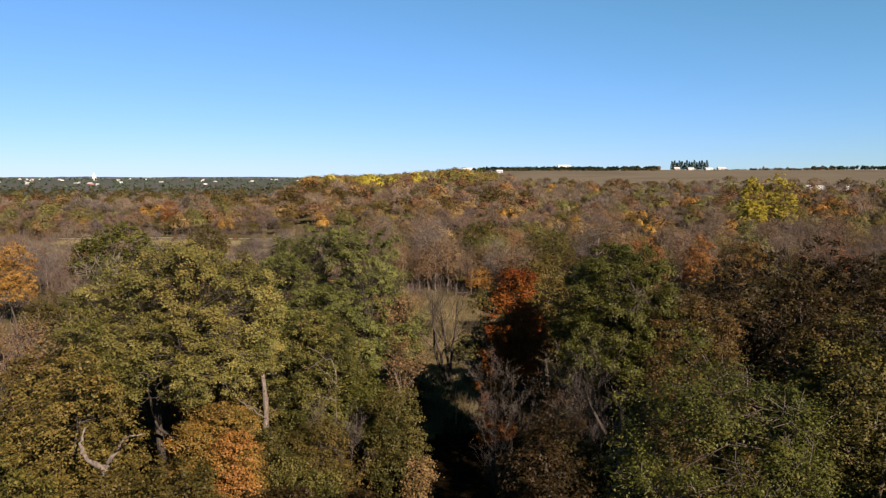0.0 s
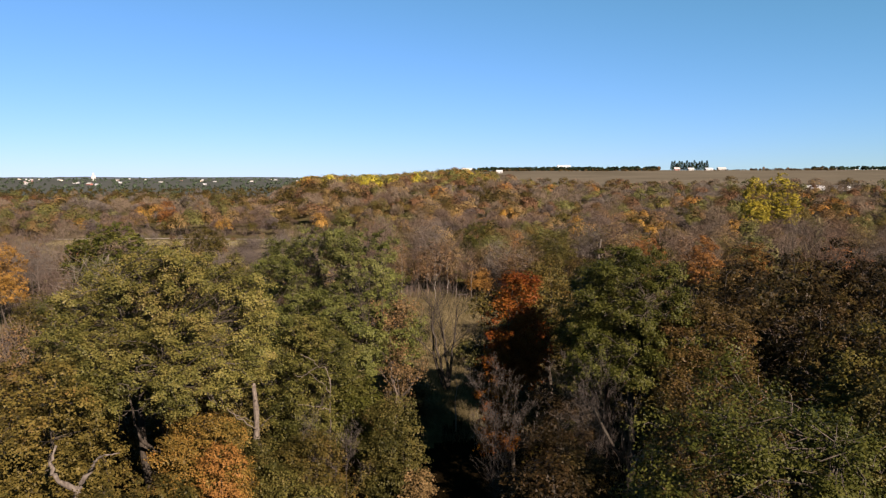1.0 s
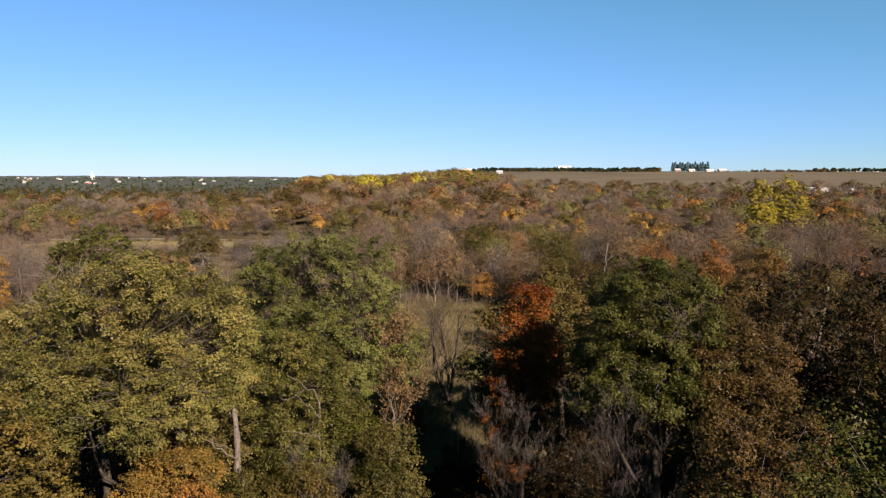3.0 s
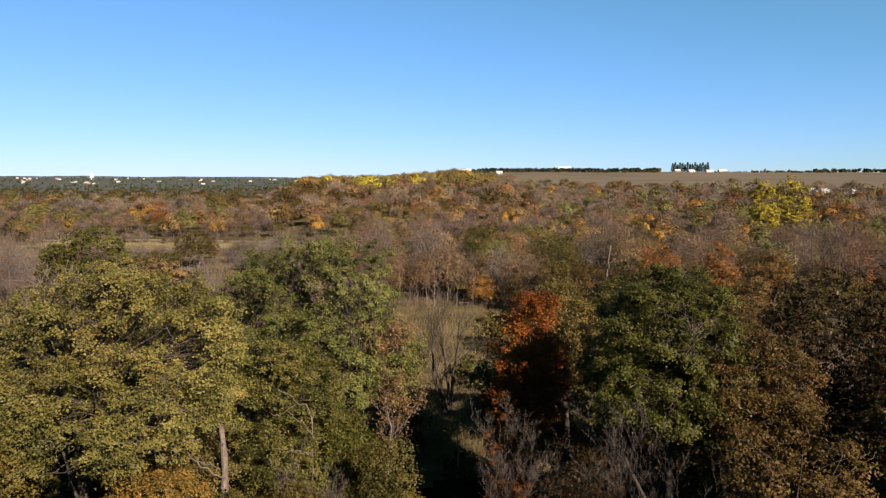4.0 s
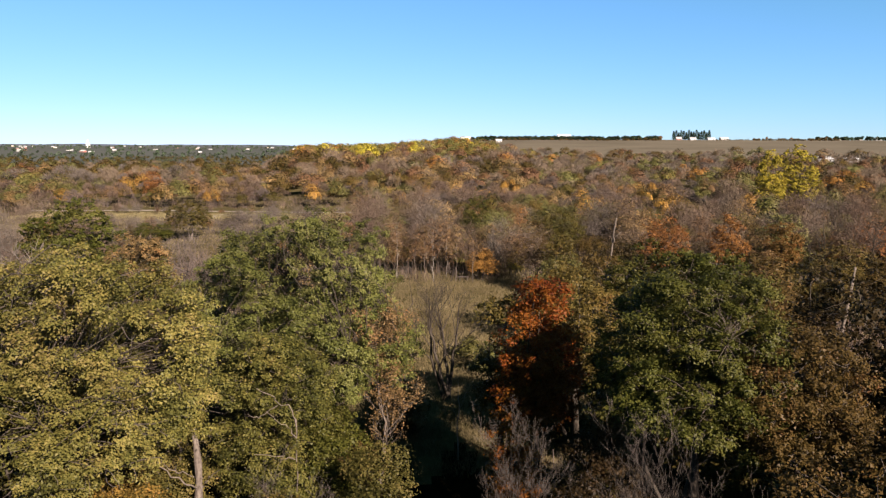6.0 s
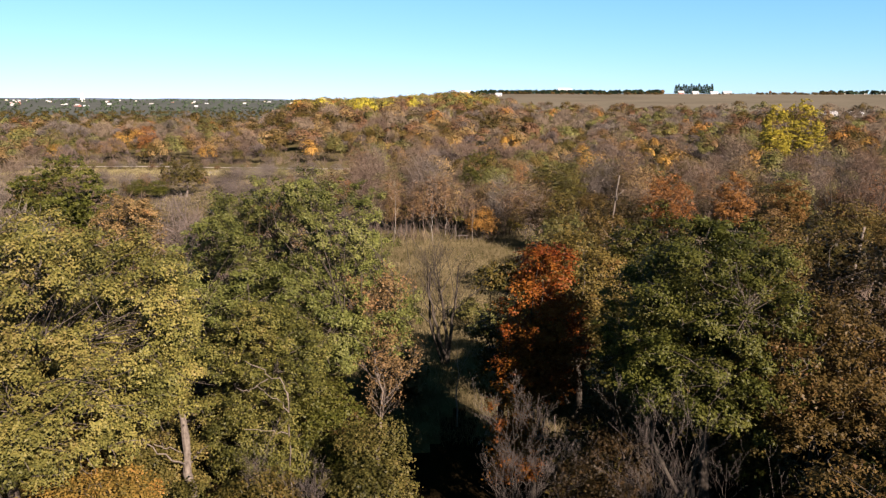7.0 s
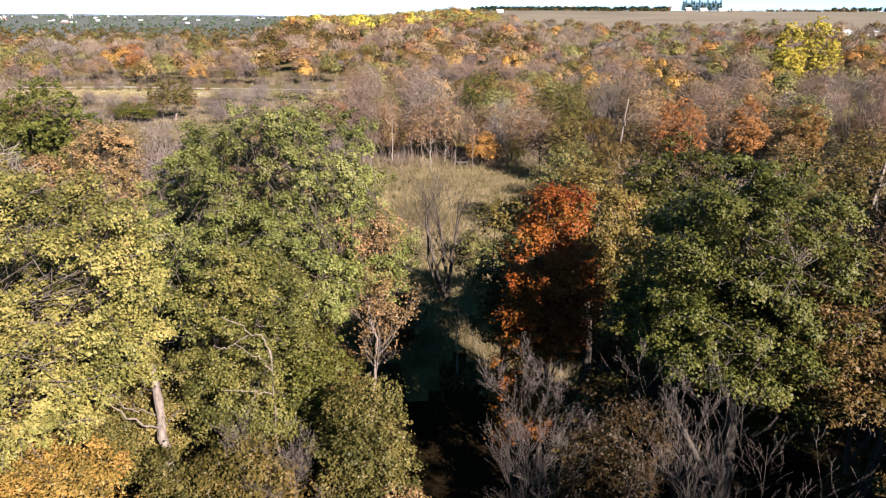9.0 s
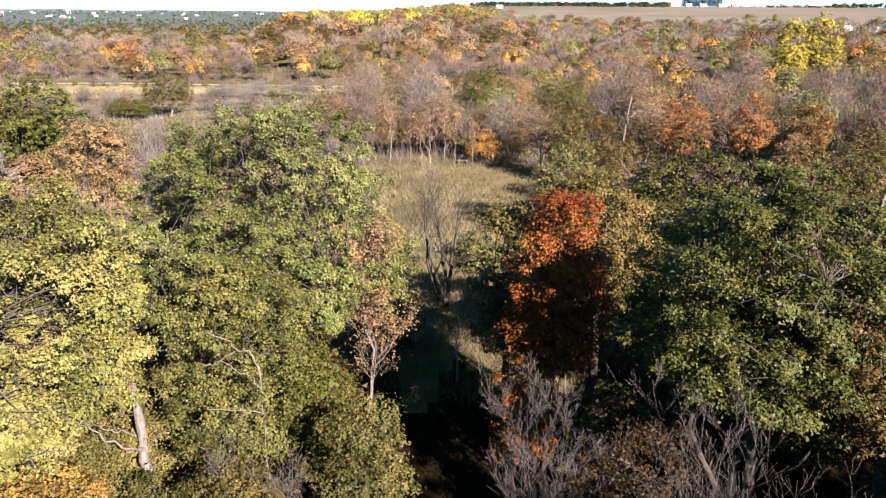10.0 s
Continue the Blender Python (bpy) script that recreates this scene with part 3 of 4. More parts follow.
OAKS = [mid_oak(300 + i, *a) for i, a in enumerate([(4.5, 11, 1.5), (3.8, 12, 2.0), (5.0, 10, 1.5), (3.2, 9, 1.2)])]
BARES = [mid_bare(320 + i, *a) for i, a in enumerate([(3.4, 10.5, 1.6), (4.0, 9.5, 1.2), (3.0, 11.5, 2.0), (4.3, 8.5, 0.8)])]
SPARSE = [mid_bare(340 + i, *a) for i, a in enumerate([(3.4, 10.0, 1.4, 1200, 4200), (4.0, 10.5, 1.4, 1200, 5200), (2.8, 8.5, 0.8, 800, 3200)])]
WORDS = {"shade_umber": "shade-dark bronze", "green": "dark green", "olive": "olive green", "lime": "yellow-green", "brown": "bronze brown", "yellow": "bright yellow", "gold": "golden green",
         "orange": "orange", "maple": "red", "rust": "rust brown", "shrub": "pale green", "sage": "sage green", "tan": "tan"}


def place(shape, x, y, kind, scale=1.0, tall=1.0, seed=0, name="", label="", twig="mauve", group="trees of the savanna wood", bark=None):
    rng = random.Random(seed)
    trunk, crown, twigs = shape
    thing = new(name or ("oak_tree" if twigs is None else "bare_tree" if crown is None else "autumn_tree"))
    words = label or ("%s oak in the wood" % WORDS[kind] if twigs is None else "leafless %s tree in the wood" % ("grey" if twig == "grey" else "mauve-brown") if crown is None
                      else "thinning tree with %s leaves in the wood" % WORDS[kind])
    tagged(thing, words, "tree", group)
    thing.location = (x, y, height(x, y))
    thing.rotation_euler = (0, 0, rng.uniform(0, 6.28))
    thing.scale = (scale, scale * rng.uniform(0.9, 1.1), scale * tall)
    add("trunk", trunk, bark or BARK, thing)
    if crown:
        add("crown", crown, LEAF[kind], thing)
    if twigs:
        stuff("twigwork", twigs, LEAF[twig], thing)
    return thing


broadleaf("cottonwood_tree", 220, 103.5, 217.0, 6.2, 22.5, 1.0, "yellow", "tall bright yellow cottonwood above the wood", "tree", 44000, 0.25, 160, 0.4)
broadleaf("cottonwood_tree", 221, 94.5, 215.0, 5.0, 20.5, 1.0, "yellow", "yellow cottonwood beside a taller one", "tree", 32000, 0.25, 130, 0.35)
broadleaf("oak_tree", 222, -47.8, 103.0, 6.8, 14.8, 0.8, "green", "broad green oak at the meadow's edge", "tree", 36000, 0.24, 110, 0.4)
broadleaf("oak_tree", 224, -58.0, 118.0, 6.0, 11.0, 0.8, "olive", "broad olive oak at the meadow's edge", "tree", 12000, 0.3, 70, 0.4)
broadleaf("hickory_tree", 223, -25.0, 70.0, 3.2, 14.2, 3.0, "tan", "tan and gold tree among grey brush", "tree", 34000, 0.15, 110, 0.25)
for i, (x, y, R, top, bottom, kind, words) in enumerate([
        (43.0, 117.0, 3.2, 12.0, 2.0, "orange", "orange tree beside bare woods"), (52.0, 118.5, 3.3, 10.6, 2.0, "amber", "amber tree over dry grass"),
        (33.8, 117.0, 4.2, 11.4, 1.5, "orange", "rounded orange tree in the wood"), (24.0, 150.0, 4.6, 10.4, 1.0, "olive", "round olive green oak in the wood"),
        (7.6, 165.0, 3.6, 11.5, 1.0, "green", "round dark green tree in the wood"), (12.6, 86.0, 4.4, 10.0, 1.0, "shrub", "pale olive oak beside the glade"),
        (19.0, 97.0, 4.0, 10.0, 1.0, "brown", "browning oak beside the glade"), (46.5, 111.0, 2.4, 7.0, 1.0, "rust", "low rust brown tree in the wood")]):
    broadleaf("oak_tree" if "oak" in words else "autumn_tree", 270 + i, x, y, R, top, bottom, kind, words, "tree", 17000, 0.165, 90, 0.22)
    near_list.append((x, y, R))
taken = [(-48, 103, 7), (-58, 118, 6), (-25, 70, 4), (104, 217, 6), (94, 215, 5)] + [(x, y, R) for x, y, R, *_ in near_list] + [(-59.8, 97, 4), (-56.6, 99.5, 3), (4.9, 47, 2), (-3.2, 42, 2), (-4.2, 51, 2), (0.3, 70, 3), (7.5, 150, 9), (22, 138, 8), (32, 108, 6), (41, 108, 5), (50, 110, 5)]
marked = [
    # shape, x, y, kind, scale, tall
    (OAKS[2], -39.0, 94.0, "olive", 0.85, 0.8),
    (OAKS[1], -102.0, 262.0, "orange", 1.0, 1.0),
    (SPARSE[2], 36.0, 128.0, "orange", 1.3, 1.0), (OAKS[3], 17.0, 112.0, "olive", 1.0, 1.05), (OAKS[3], 20.5, 104.0, "olive", 0.9, 0.9),
    (SPARSE[2], 12.3, 127.0, "yellow", 0.6, 0.9), (SPARSE[2], 18.0, 172.0, "orange", 1.0, 1.0),
    (OAKS[0], 22.0, 62.0, "brown", 0.9, 1.0), (OAKS[3], -66.5, 169.0, "green", 0.75, 0.65), (OAKS[3], -62.0, 168.0, "green", 0.8, 0.6),
    (SPARSE[0], -14.0, 63.0, "brown", 1.0, 1.0), (BARES[0], -21.0, 62.0, "rust", 1.0, 1.0), (OAKS[1], -1.5, 150.0, "brown", 0.8, 0.9),
]
broadleaf("oak_tree", 225, -57.2, 172.0, 5.7, 9.4, 1.4, "olive", "lone spreading oak with a pale trunk on dry grass", "tree", 15000, 0.2, 90, 0.3, bark=BARK_PALE)
taken.append((-58.0, 172.0, 5))
for i, (shape, x, y, kind, s, tall) in enumerate(marked):
    place(shape, x, y, kind, s, tall, 500 + i)
    taken.append((x, y, 3.5 * s))


SHRUBS = [mid_oak(360 + i, *a) for i, a in enumerate([(1.6, 2.8, 0.2, 1500, 0.22), (2.0, 3.6, 0.3, 1900, 0.22), (1.3, 4.2, 0.3, 1500, 0.2)])]


def understory(count, seed):
    """Shrubs and saplings in the shade of the near oaks."""
    rng = random.Random(seed)
    done = 0
    while done < count:
        x, y = rng.uniform(-26, 32), rng.uniform(20, 64)
        if (abs(x - 0.8) < 3.6 and y > 24) or (-7.5 < x < 1 and y < 42):
            continue
        place(SHRUBS[done % 3], x, y, rng.choice(["olive", "brown", "olive", "rust", "green"]), rng.uniform(0.8, 1.3), rng.uniform(0.8, 1.2), seed + done, "shrub",
              "leafy shrub in the shade of oaks", group="shrubs under the oaks")
        done += 1


understory(95, 3000)
verge = random.Random(61)
for k in range(46):
    lane = k % 2
    x, y = verge.uniform(-120, -24), verge.uniform(226.5, 231.5) if lane else verge.uniform(138, 222)
    if not lane and -66 < x < -48 and 160 < y < 180:
        continue
    kind = verge.choice(["brown", "rust", "shrub", "tan", "sage"])
    place(verge.choice(SPARSE[2:] + SHRUBS[:2] + BARES[3:]), x, y, kind, verge.uniform(0.32, 0.5) if lane else verge.uniform(0.4, 0.65), verge.uniform(0.7, 1.0), 3300 + k, "shrub",
          "low brown shrub in the dry meadow grass", "grey" if k % 3 else "mauve", "shrubs of the meadow")


def open_ground(x, y):
    """Glades, the gravel lane and its verge stay free of trees."""
    if -9 + (y - 60) * -0.02 < x < 13 and 55 < y < 123:
        return True
    if (134 < y < 247 and -124 < x < -21) or (118 < y < 135 and -60 < x < -30):
        return True
    if (74 < x < 132 and 318 < y < 350) or (60 < x < 92 and 216 < y < 236):
        return True
    return abs(x) < 3.5 and 35 < y < 60


def pick(rng, x, y):
    """Which kind of tree grows at a spot: patches of bare, rust, gold and green wood."""
    a = noise.noise((x * 0.02, y * 0.02, 5.0)) + 0.5 * noise.noise((x * 0.06, y * 0.06, 9.0))
    u = rng.random() + a * 0.35
    if u < 0.40:
        return "bare", "mauve" if noise.noise((x * 0.03, y * 0.03, 1.0)) + rng.uniform(-0.4, 0.4) > -0.08 else "grey"
    if u < 0.68:
        return "sparse", rng.choice(["rust", "tan", "tan", "orange", "brown", "rust", "brown", "sage"])
    return "oak", rng.choice(["olive", "sage", "brown", "shrub", "gold", "rust", "tan", "orange", "olive", "brown", "sage"])


def wood(count, y0, y1, seed, gap, leafy_share=0.0):
    rng = random.Random(seed)
    done, tries = 0, 0
    while done < count and tries < count * 60:
        tries += 1
        y = y0 + (y1 - y0) * rng.random() ** 0.85
        x = rng.uniform(-1, 1) * (y * 0.70 + 12)
        if open_ground(x, y) or any((x - a) ** 2 + (y - b) ** 2 < (r * 0.7 + gap) ** 2 for a, b, r in taken):
            continue
        form, kind = pick(rng, x, y)
        s, tall = rng.uniform(0.75, 1.35), rng.uniform(0.75, 1.0)
        # right of x = 15 the shade-darkened leaves come up more often
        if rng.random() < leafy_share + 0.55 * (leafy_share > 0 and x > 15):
            form, kind = "oak", rng.choice(["shade_umber", "olive", "shade_umber", "brown"])
        if form == "bare":
            place(rng.choice(BARES), x, y, "rust", s, tall, tries, twig=kind)
        elif form == "sparse":
            place(rng.choice(SPARSE), x, y, kind, s, tall, tries)
        else:
            place(rng.choice(OAKS), x, y, kind, s * 0.85, tall * 0.9, tries)
        taken.append((x, y, 2.1 * s))
        done += 1


wood(70, 50, 122, 1, 1.6, 0.25)
wood(200, 122, 195, 2, 1.5)


thicket = random.Random(67)
for k in range(54):
    x, y = (thicket.uniform(-56, -34), thicket.uniform(163, 214)) if k % 2 else (thicket.uniform(-88, -64), thicket.uniform(140, 200))
    place(thicket.choice(BARES[1::2] + SPARSE[2:]), x, y, thicket.choice(["rust", "brown", "shrub"]), thicket.uniform(0.42, 0.72), thicket.uniform(0.6, 0.9), 3500 + k, "shrub",
          "leafless grey thicket bush on the meadow", "grey" if k % 4 else "mauve", "thicket on the meadow")


# ---- far woods, past counting: one mesh a colour ----
def far_wood(name, kind, spots, label, rng, leaves=110, size=1.3, R=3.6, tall=9.0, wide=0.8, foot=0.36):
    """Crowns of several rounded boughs in leaf, or of upswept twigs where the trees are bare."""
    vs, qs, base = [], [], 0
    for x, y, s in spots:
        n, m = leaves, int(rng.integers(7, 13))
        b = unit(rng.normal(0, 1, (m, 3)))
        b[:, 2] = np.abs(b[:, 2]) * 1.1 - 0.2
        slim = rng.uniform(0.75, 1.15)
        body = np.array([R * slim, R * slim, tall * 0.55]) * s
        b = b * 0.6 * body
        k = rng.integers(0, m, n)
        o = unit(rng.normal(0, 1, (n, 3)))
        o[:, 2] = np.abs(o[:, 2]) - 0.25
        p = b[k] + o * body * (rng.uniform(0.3, 0.46, m)[k] * rng.uniform(0.5, 1, n) ** 0.4)[:, None] + np.array([x, y, height(x, y) + tall * foot * s])
        if kind in ("mauve", "grey"):
            d = unit(o * 0.6 + np.array([0, 0, 0.7]) + rng.normal(0, 0.3, (n, 3)))
            e = unit(np.cross(d, rng.normal(0, 1, (n, 3))))
            ln, w = size * 2.2 * rng.uniform(0.6, 1.3, n)[:, None] * s, size * 0.12 * rng.uniform(0.6, 1.4, n)[:, None]
            v = np.stack([p - d * ln * 0.6 - e * w, p - d * ln * 0.6 + e * w, p + d * ln * 0.4], 1).reshape(-1, 3)
            q = np.arange(3 * n).reshape(-1, 3)
        else:
            v, q = leaf_faces(rng, p, o + unit(b)[k] * 0.5, size * s, wide, 0.3, 0.3)
        vs.append(v)
        qs.append(q + base)
        base += len(v)
    tagged(add(name, mesh_of(name, np.concatenate(vs), np.concatenate(qs)), LEAF[kind]), label, "woods", kind="stuff")


def scatter(rng, count, d0, d1, a0, a1, s0=0.8, s1=1.2):
    out = []
    while len(out) < count:
        d = math.sqrt(rng.uniform(d0 * d0, d1 * d1))
        a = radians(rng.uniform(a0, a1))
        x, y = d * math.sin(a), d * math.cos(a)
        if not open_ground(x, y):
            out.append((x, y, rng.uniform(s0, s1)))
    return out


far = np.random.default_rng(77)
dice = random.Random(78)
near_belt, far_belt = {}, {}
for x, y, s in scatter(far, 560, 185, 330, -37, 37, 0.55, 1.25):
    near_belt.setdefault(pick(dice, x, y)[1], []).append((x, y, s))
for x, y, s in scatter(far, 1000, 330, 640, -37, 37, 0.6, 1.3):
    az = math.degrees(math.atan2(x, y))
    kind = pick(dice, x, y)[1]
    if az < -8 and y > 430 and dice.random() < 0.6:
        kind = dice.choice(["olive", "shrub", "olive"])
    if az > 3.5 and math.hypot(x, y) > 600 - 60 * dice.random():
        continue
    if -11 < az < 4 and y > 400 and dice.random() < 0.6:
        kind = dice.choice(["gold", "tan", "gold", "yellow", "orange"])
    far_belt.setdefault(kind, []).append((x, y, s))
WOOD_WORDS = dict(WORDS, mauve="leafless brown", grey="leafless grey")
for kind in ("mauve", "grey", "brown", "mauve", "rust", "sage"):
    far_belt.setdefault(kind, []).extend(scatter(far, 42, 330, 570, 4, 36, 0.7, 1.2))
for kind in ("mauve", "rust", "olive", "mauve", "tan"):
    far_belt.setdefault(kind, []).extend(scatter(far, 45, 285, 420, -15, 6, 0.8, 1.25))
for kind in ("gold", "yellow", "sage", "gold", "orange"):
    far_belt.setdefault(kind, []).extend(scatter(far, 60, 380, 520, -11, 5 if kind == "gold" else 2, 0.9, 1.35))
for kind, spots in near_belt.items():
    far_wood("middle_woods", kind, spots, "%s woods across the savanna" % WOOD_WORDS[kind], far, 1350, 0.36, 5.2, 10.5)
for kind, spots in far_belt.items():
    far_wood("far_woods", kind, spots, "%s woods towards the horizon" % WOOD_WORDS[kind], far, 620, 0.58, 6.2, 11.0)
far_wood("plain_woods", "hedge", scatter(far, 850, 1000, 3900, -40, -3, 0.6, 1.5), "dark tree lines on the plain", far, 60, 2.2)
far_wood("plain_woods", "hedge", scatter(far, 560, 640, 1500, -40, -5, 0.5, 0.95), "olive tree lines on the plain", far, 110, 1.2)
far_wood("plain_woods", "olive", scatter(far, 170, 640, 1100, -40, -8, 0.6, 0.95), "pale green tree lines on the plain", far, 150, 0.95)
far_wood("plain_woods", "olive", scatter(far, 260, 640, 1050, -40, -8, 0.65, 1.0), "olive woods at the edge of the plain", far, 170, 0.95)
far_wood("hill_woods", "pine", scatter(far, 420, 1150, 1230, 1, 17, 0.55, 1.4) + scatter(far, 170, 1160, 1230, 27.5, 40, 0.7, 1.15), "dark conifer belt on the hilltop", far, 60, 2.2, foot=0.15)
far_wood("hill_woods", "brown", scatter(far, 90, 1110, 1160, 3, 17, 0.5, 0.9) + scatter(far, 130, 1120, 1200, 23.5, 29, 0.35, 0.65) + scatter(far, 24, 1120, 1200, 20.5, 24, 0.3, 0.5), "brown hedgerow trees on the hilltop", far, 70, 1.7, foot=0.12)
far_wood("hill_woods", "tan", [(1150 * math.sin(radians(a)), 1150 * math.cos(radians(a)), k) for a, k in ((17.0, 1.15), (24.4, 0.9), (26.0, 0.7), (28.2, 0.8))], "round tan trees on the hilltop", far, 160, 1.6, foot=0.25)


def hazed_ridge():
    """The last low ridge behind the town, distance haze put into its blue colour."""
    vs, qs = [], []
    for k in range(121):
        a = radians(-44 + k * 0.42)
        top = 9 + 6 * noise.noise((k * 0.11, 2.0, 0.0)) + 3 * noise.noise((k * 0.5, 5.0, 0.0)) + 1.2 * noise.noise((k * 1.7, 8.0, 0.0))
        for d, z in ((4150, 2.0), (4300, 9 + max(3.0, top)), (4440, 2.0)):
            vs.append((d * math.sin(a), d * math.cos(a), z))
        if k:
            for j in range(2):
                qs.append(((k - 1) * 3 + j, k * 3 + j, k * 3 + j + 1, (k - 1) * 3 + j + 1))
    tagged(add("backdrop", mesh_of("backdrop", vs, qs), RIDGE_HAZED, smooth_shade=True), "low wooded ridge coloured blue for haze", "hills", kind="structure")


hazed_ridge()


# ---- dead wood, slender stems ----
def dead(name, seed, x, y, label, lines, bark=None):
    """Weathered dead wood: the first line is the trunk, the others its broken limbs."""
    rng = np.random.default_rng(seed)
    thing = tagged(new(name), label, "dead tree")
    thing.location = (x, y, height(x, y))
    for i, (a, b, r0, r1) in enumerate(lines):
        rough = [(p, r * rng.uniform(0.8, 1.2)) for p, r in bend(rng, a, b, r0, r1, 12, 0.02 if i == 0 else 0.13)]
        add("trunk" if i == 0 else "limb", mesh_of("limb", *tubes([rough], 8)), bark or BARK_PALE, thing, smooth_shade=True)
    return thing


dead("dead_tree", 1, -10.9, 42.6, "pale barkless dead trunk among oak leaves",
     [((0.4, 0, -0.2), (-0.3, 0, 9.0), 0.25, 0.15), ((0.0, 0, 6.2), (-2.2, -0.6, 8.2), 0.05, 0.02), ((0.0, 0, 6.6), (-1.4, -1.0, 7.8), 0.04, 0.015), ((0.1, 0, 6.4), (0.9, -0.4, 7.2), 0.04, 0.015)])
dead("dead_tree", 2, -11.9, 44.0, "bleached crooked dead stem among oaks",
     [((-1.7, 1.6, -0.2), (0.3, -0.6, 11.0), 0.16, 0.10), ((0.3, -0.6, 11.0), (-0.5, -0.7, 13.8), 0.10, 0.03), ((0.3, -0.6, 10.9), (0.9, -0.8, 12.0), 0.09, 0.04), ((0.2, -0.5, 10.0), (-0.8, -0.8, 11.2), 0.05, 0.02)])
dead("dead_tree", 3, -13.4, 26.8, "pale forked dead trunk above low leaves",
     [((0, 0, -0.2), (0, 0, 9.8), 0.20, 0.14), ((0, 0, 9.7), (-0.7, 0, 11.4), 0.12, 0.05), ((0, 0, 9.7), (0.9, -0.2, 11.0), 0.11, 0.05), ((0.9, -0.2, 11.0), (1.7, -0.2, 11.2), 0.05, 0.02)])
dead("dead_tree", 4, -7.0, 43.6, "grey dead limbs hanging by an oak",
     [((0, 0.6, -0.2), (0.2, 0, 9.0), 0.04, 0.025), ((0.2, 0, 8.6), (-1.5, -0.4, 10.6), 0.04, 0.015), ((0.2, 0, 8.0), (-1.0, -0.7, 9.6), 0.03, 0.012), ((-0.6, -0.2, 9.7), (-1.9, -0.5, 9.4), 0.03, 0.012), ((0.1, 0, 7.0), (-1.6, -0.8, 7.6), 0.03, 0.012)])
dead("dead_tree", 5, 24.9, 114.0, "pale bare dead trunk at the wood's edge", [((0, 0, -0.2), (0.5, 0, 11.5), 0.20, 0.10), ((0.3, 0, 8.0), (1.3, 0, 9.5), 0.10, 0.04)])
dead("dead_tree", 6, 45.4, 90.0, "pale leaning dead trunk at the wood's edge", [((0, 0, -0.2), (1.0, 0, 8.0), 0.28, 0.14), ((0.6, 0, 5.0), (-0.7, 0, 6.8), 0.10, 0.04)])
for i, (x, y, h) in enumerate([(61.0, 124.0, 12.5), (67.0, 131.0, 13.0), (57.5, 132.0, 11.5), (64.5, 116.0, 11.0), (73.0, 122.0, 12.0)]):
    bare("bare_tree", 230 + i, x, y, h, 0.22, 5.5, "tall leafless tree with dark spreading limbs", kids=(14, 8, 5), upright=0.5, group="bare trees at the wood's edge")
for i, (x, y, h) in enumerate([(-1.2, 122.5, 10), (2.6, 124.5, 9), (5.0, 121.5, 8), (-7.4, 124.5, 9), (-4.3, 125.5, 8), (8.5, 126.0, 9), (0.8, 126.5, 8), (-2.6, 127.5, 9)]):
    bare("slender_tree", 240 + i, x, y, h, 0.06, 1.5, "slender pale-stemmed tree at the glade's edge", bark=BARK_BIRCH if i % 3 == 0 else BARK_PALE, kids=(9, 5, 4), group="slender trees by the glade", leaves=120, kind="rust", size=0.3)
for i in range(16):
    x, y = -10.5 + i * 1.65 + 0.6 * math.sin(i * 2.1), 128.5 + 3.5 * abs(math.sin(i * 1.7))
    place(SPARSE[i % 3] if i % 3 else BARES[i % 4], x, y, "rust" if i % 5 else "brown", 0.62 + 0.14 * (i % 2), 1.3, 700 + i)
for i, (x, y, R, top, kind) in enumerate([(4.5, 76, 1.7, 3.4, "shrub"), (7.0, 79, 1.8, 3.0, "shrub"), (2.6, 81, 1.5, 2.6, "shrub"), (-4.5, 70, 1.9, 4.4, "shrub"), (-6.0, 76, 2.0, 4.0, "shrub"),
                                          (9.5, 73, 2.2, 5.5, "olive"), (-2.2, 62.5, 1.4, 3.0, "rust"), (11.5, 82, 2.4, 5.0, "shrub"), (-3.6, 81, 1.5, 2.4, "shrub"), (6.0, 70, 1.6, 3.2, "shrub")]):
    broadleaf("shrub", 260 + i, x, y, R, top, 0.1, kind, "low leafy shrub in the grassy glade", "shrub", 2600, 0.2, 26, 0.05, mains=4, group="shrubs of the glade")


# ---- gravel lane, posts ----
def strip(name, points, width, mat, label, lift=0.05):
    """A level lane laid over the ground along its middle line."""
    vs, qs = [], []
    for i, (x, y) in enumerate(points):
        a, b = points[max(i - 1, 0)], points[min(i + 1, len(points) - 1)]
        d = Vector((b[0] - a[0], b[1] - a[1])).normalized()
        nx, ny = -d.y, d.x
        wob = 1 + 0.3 * noise.noise((x * 0.21, y * 0.13, 4.0)) + 0.25 * math.sin(i * 1.9) * (i in (0, 1, len(points) - 2, len(points) - 1))
        for k in (-1, -0.5, 0, 0.5, 1):
            px, py = x + nx * width * 0.5 * k * wob, y + ny * width * 0.5 * k * wob
            vs.append((px, py, height(px, py) + lift - (0.12 if abs(k) == 1 else 0)))
        if i:
            for k in range(4):
                qs.append(((i - 1) * 5 + k, (i - 1) * 5 + k + 1, i * 5 + k + 1, i * 5 + k))
    tagged(add(name, mesh_of(name, vs, qs), mat, smooth_shade=True), label, "road", kind="structure")


strip("gravel_lane", [(-135 + i * 5, 236 + 3 * math.sin(i * 0.22) + i * 0.15) for i in range(26)], 3.4, GRAVEL, "pale gravel lane across dry grass")
strip("gravel_pad", [(-70 + i * 2, 226 - i * 0.1) for i in range(9)], 9.0, GRAVEL, "pale gravel pad beside the lane", 0.09)
strip("gravel_pad", [(17 + i, 167 + i * 0.3) for i in range(5)], 3.0, GRAVEL, "small pale gravel patch in the wood", 0.09)


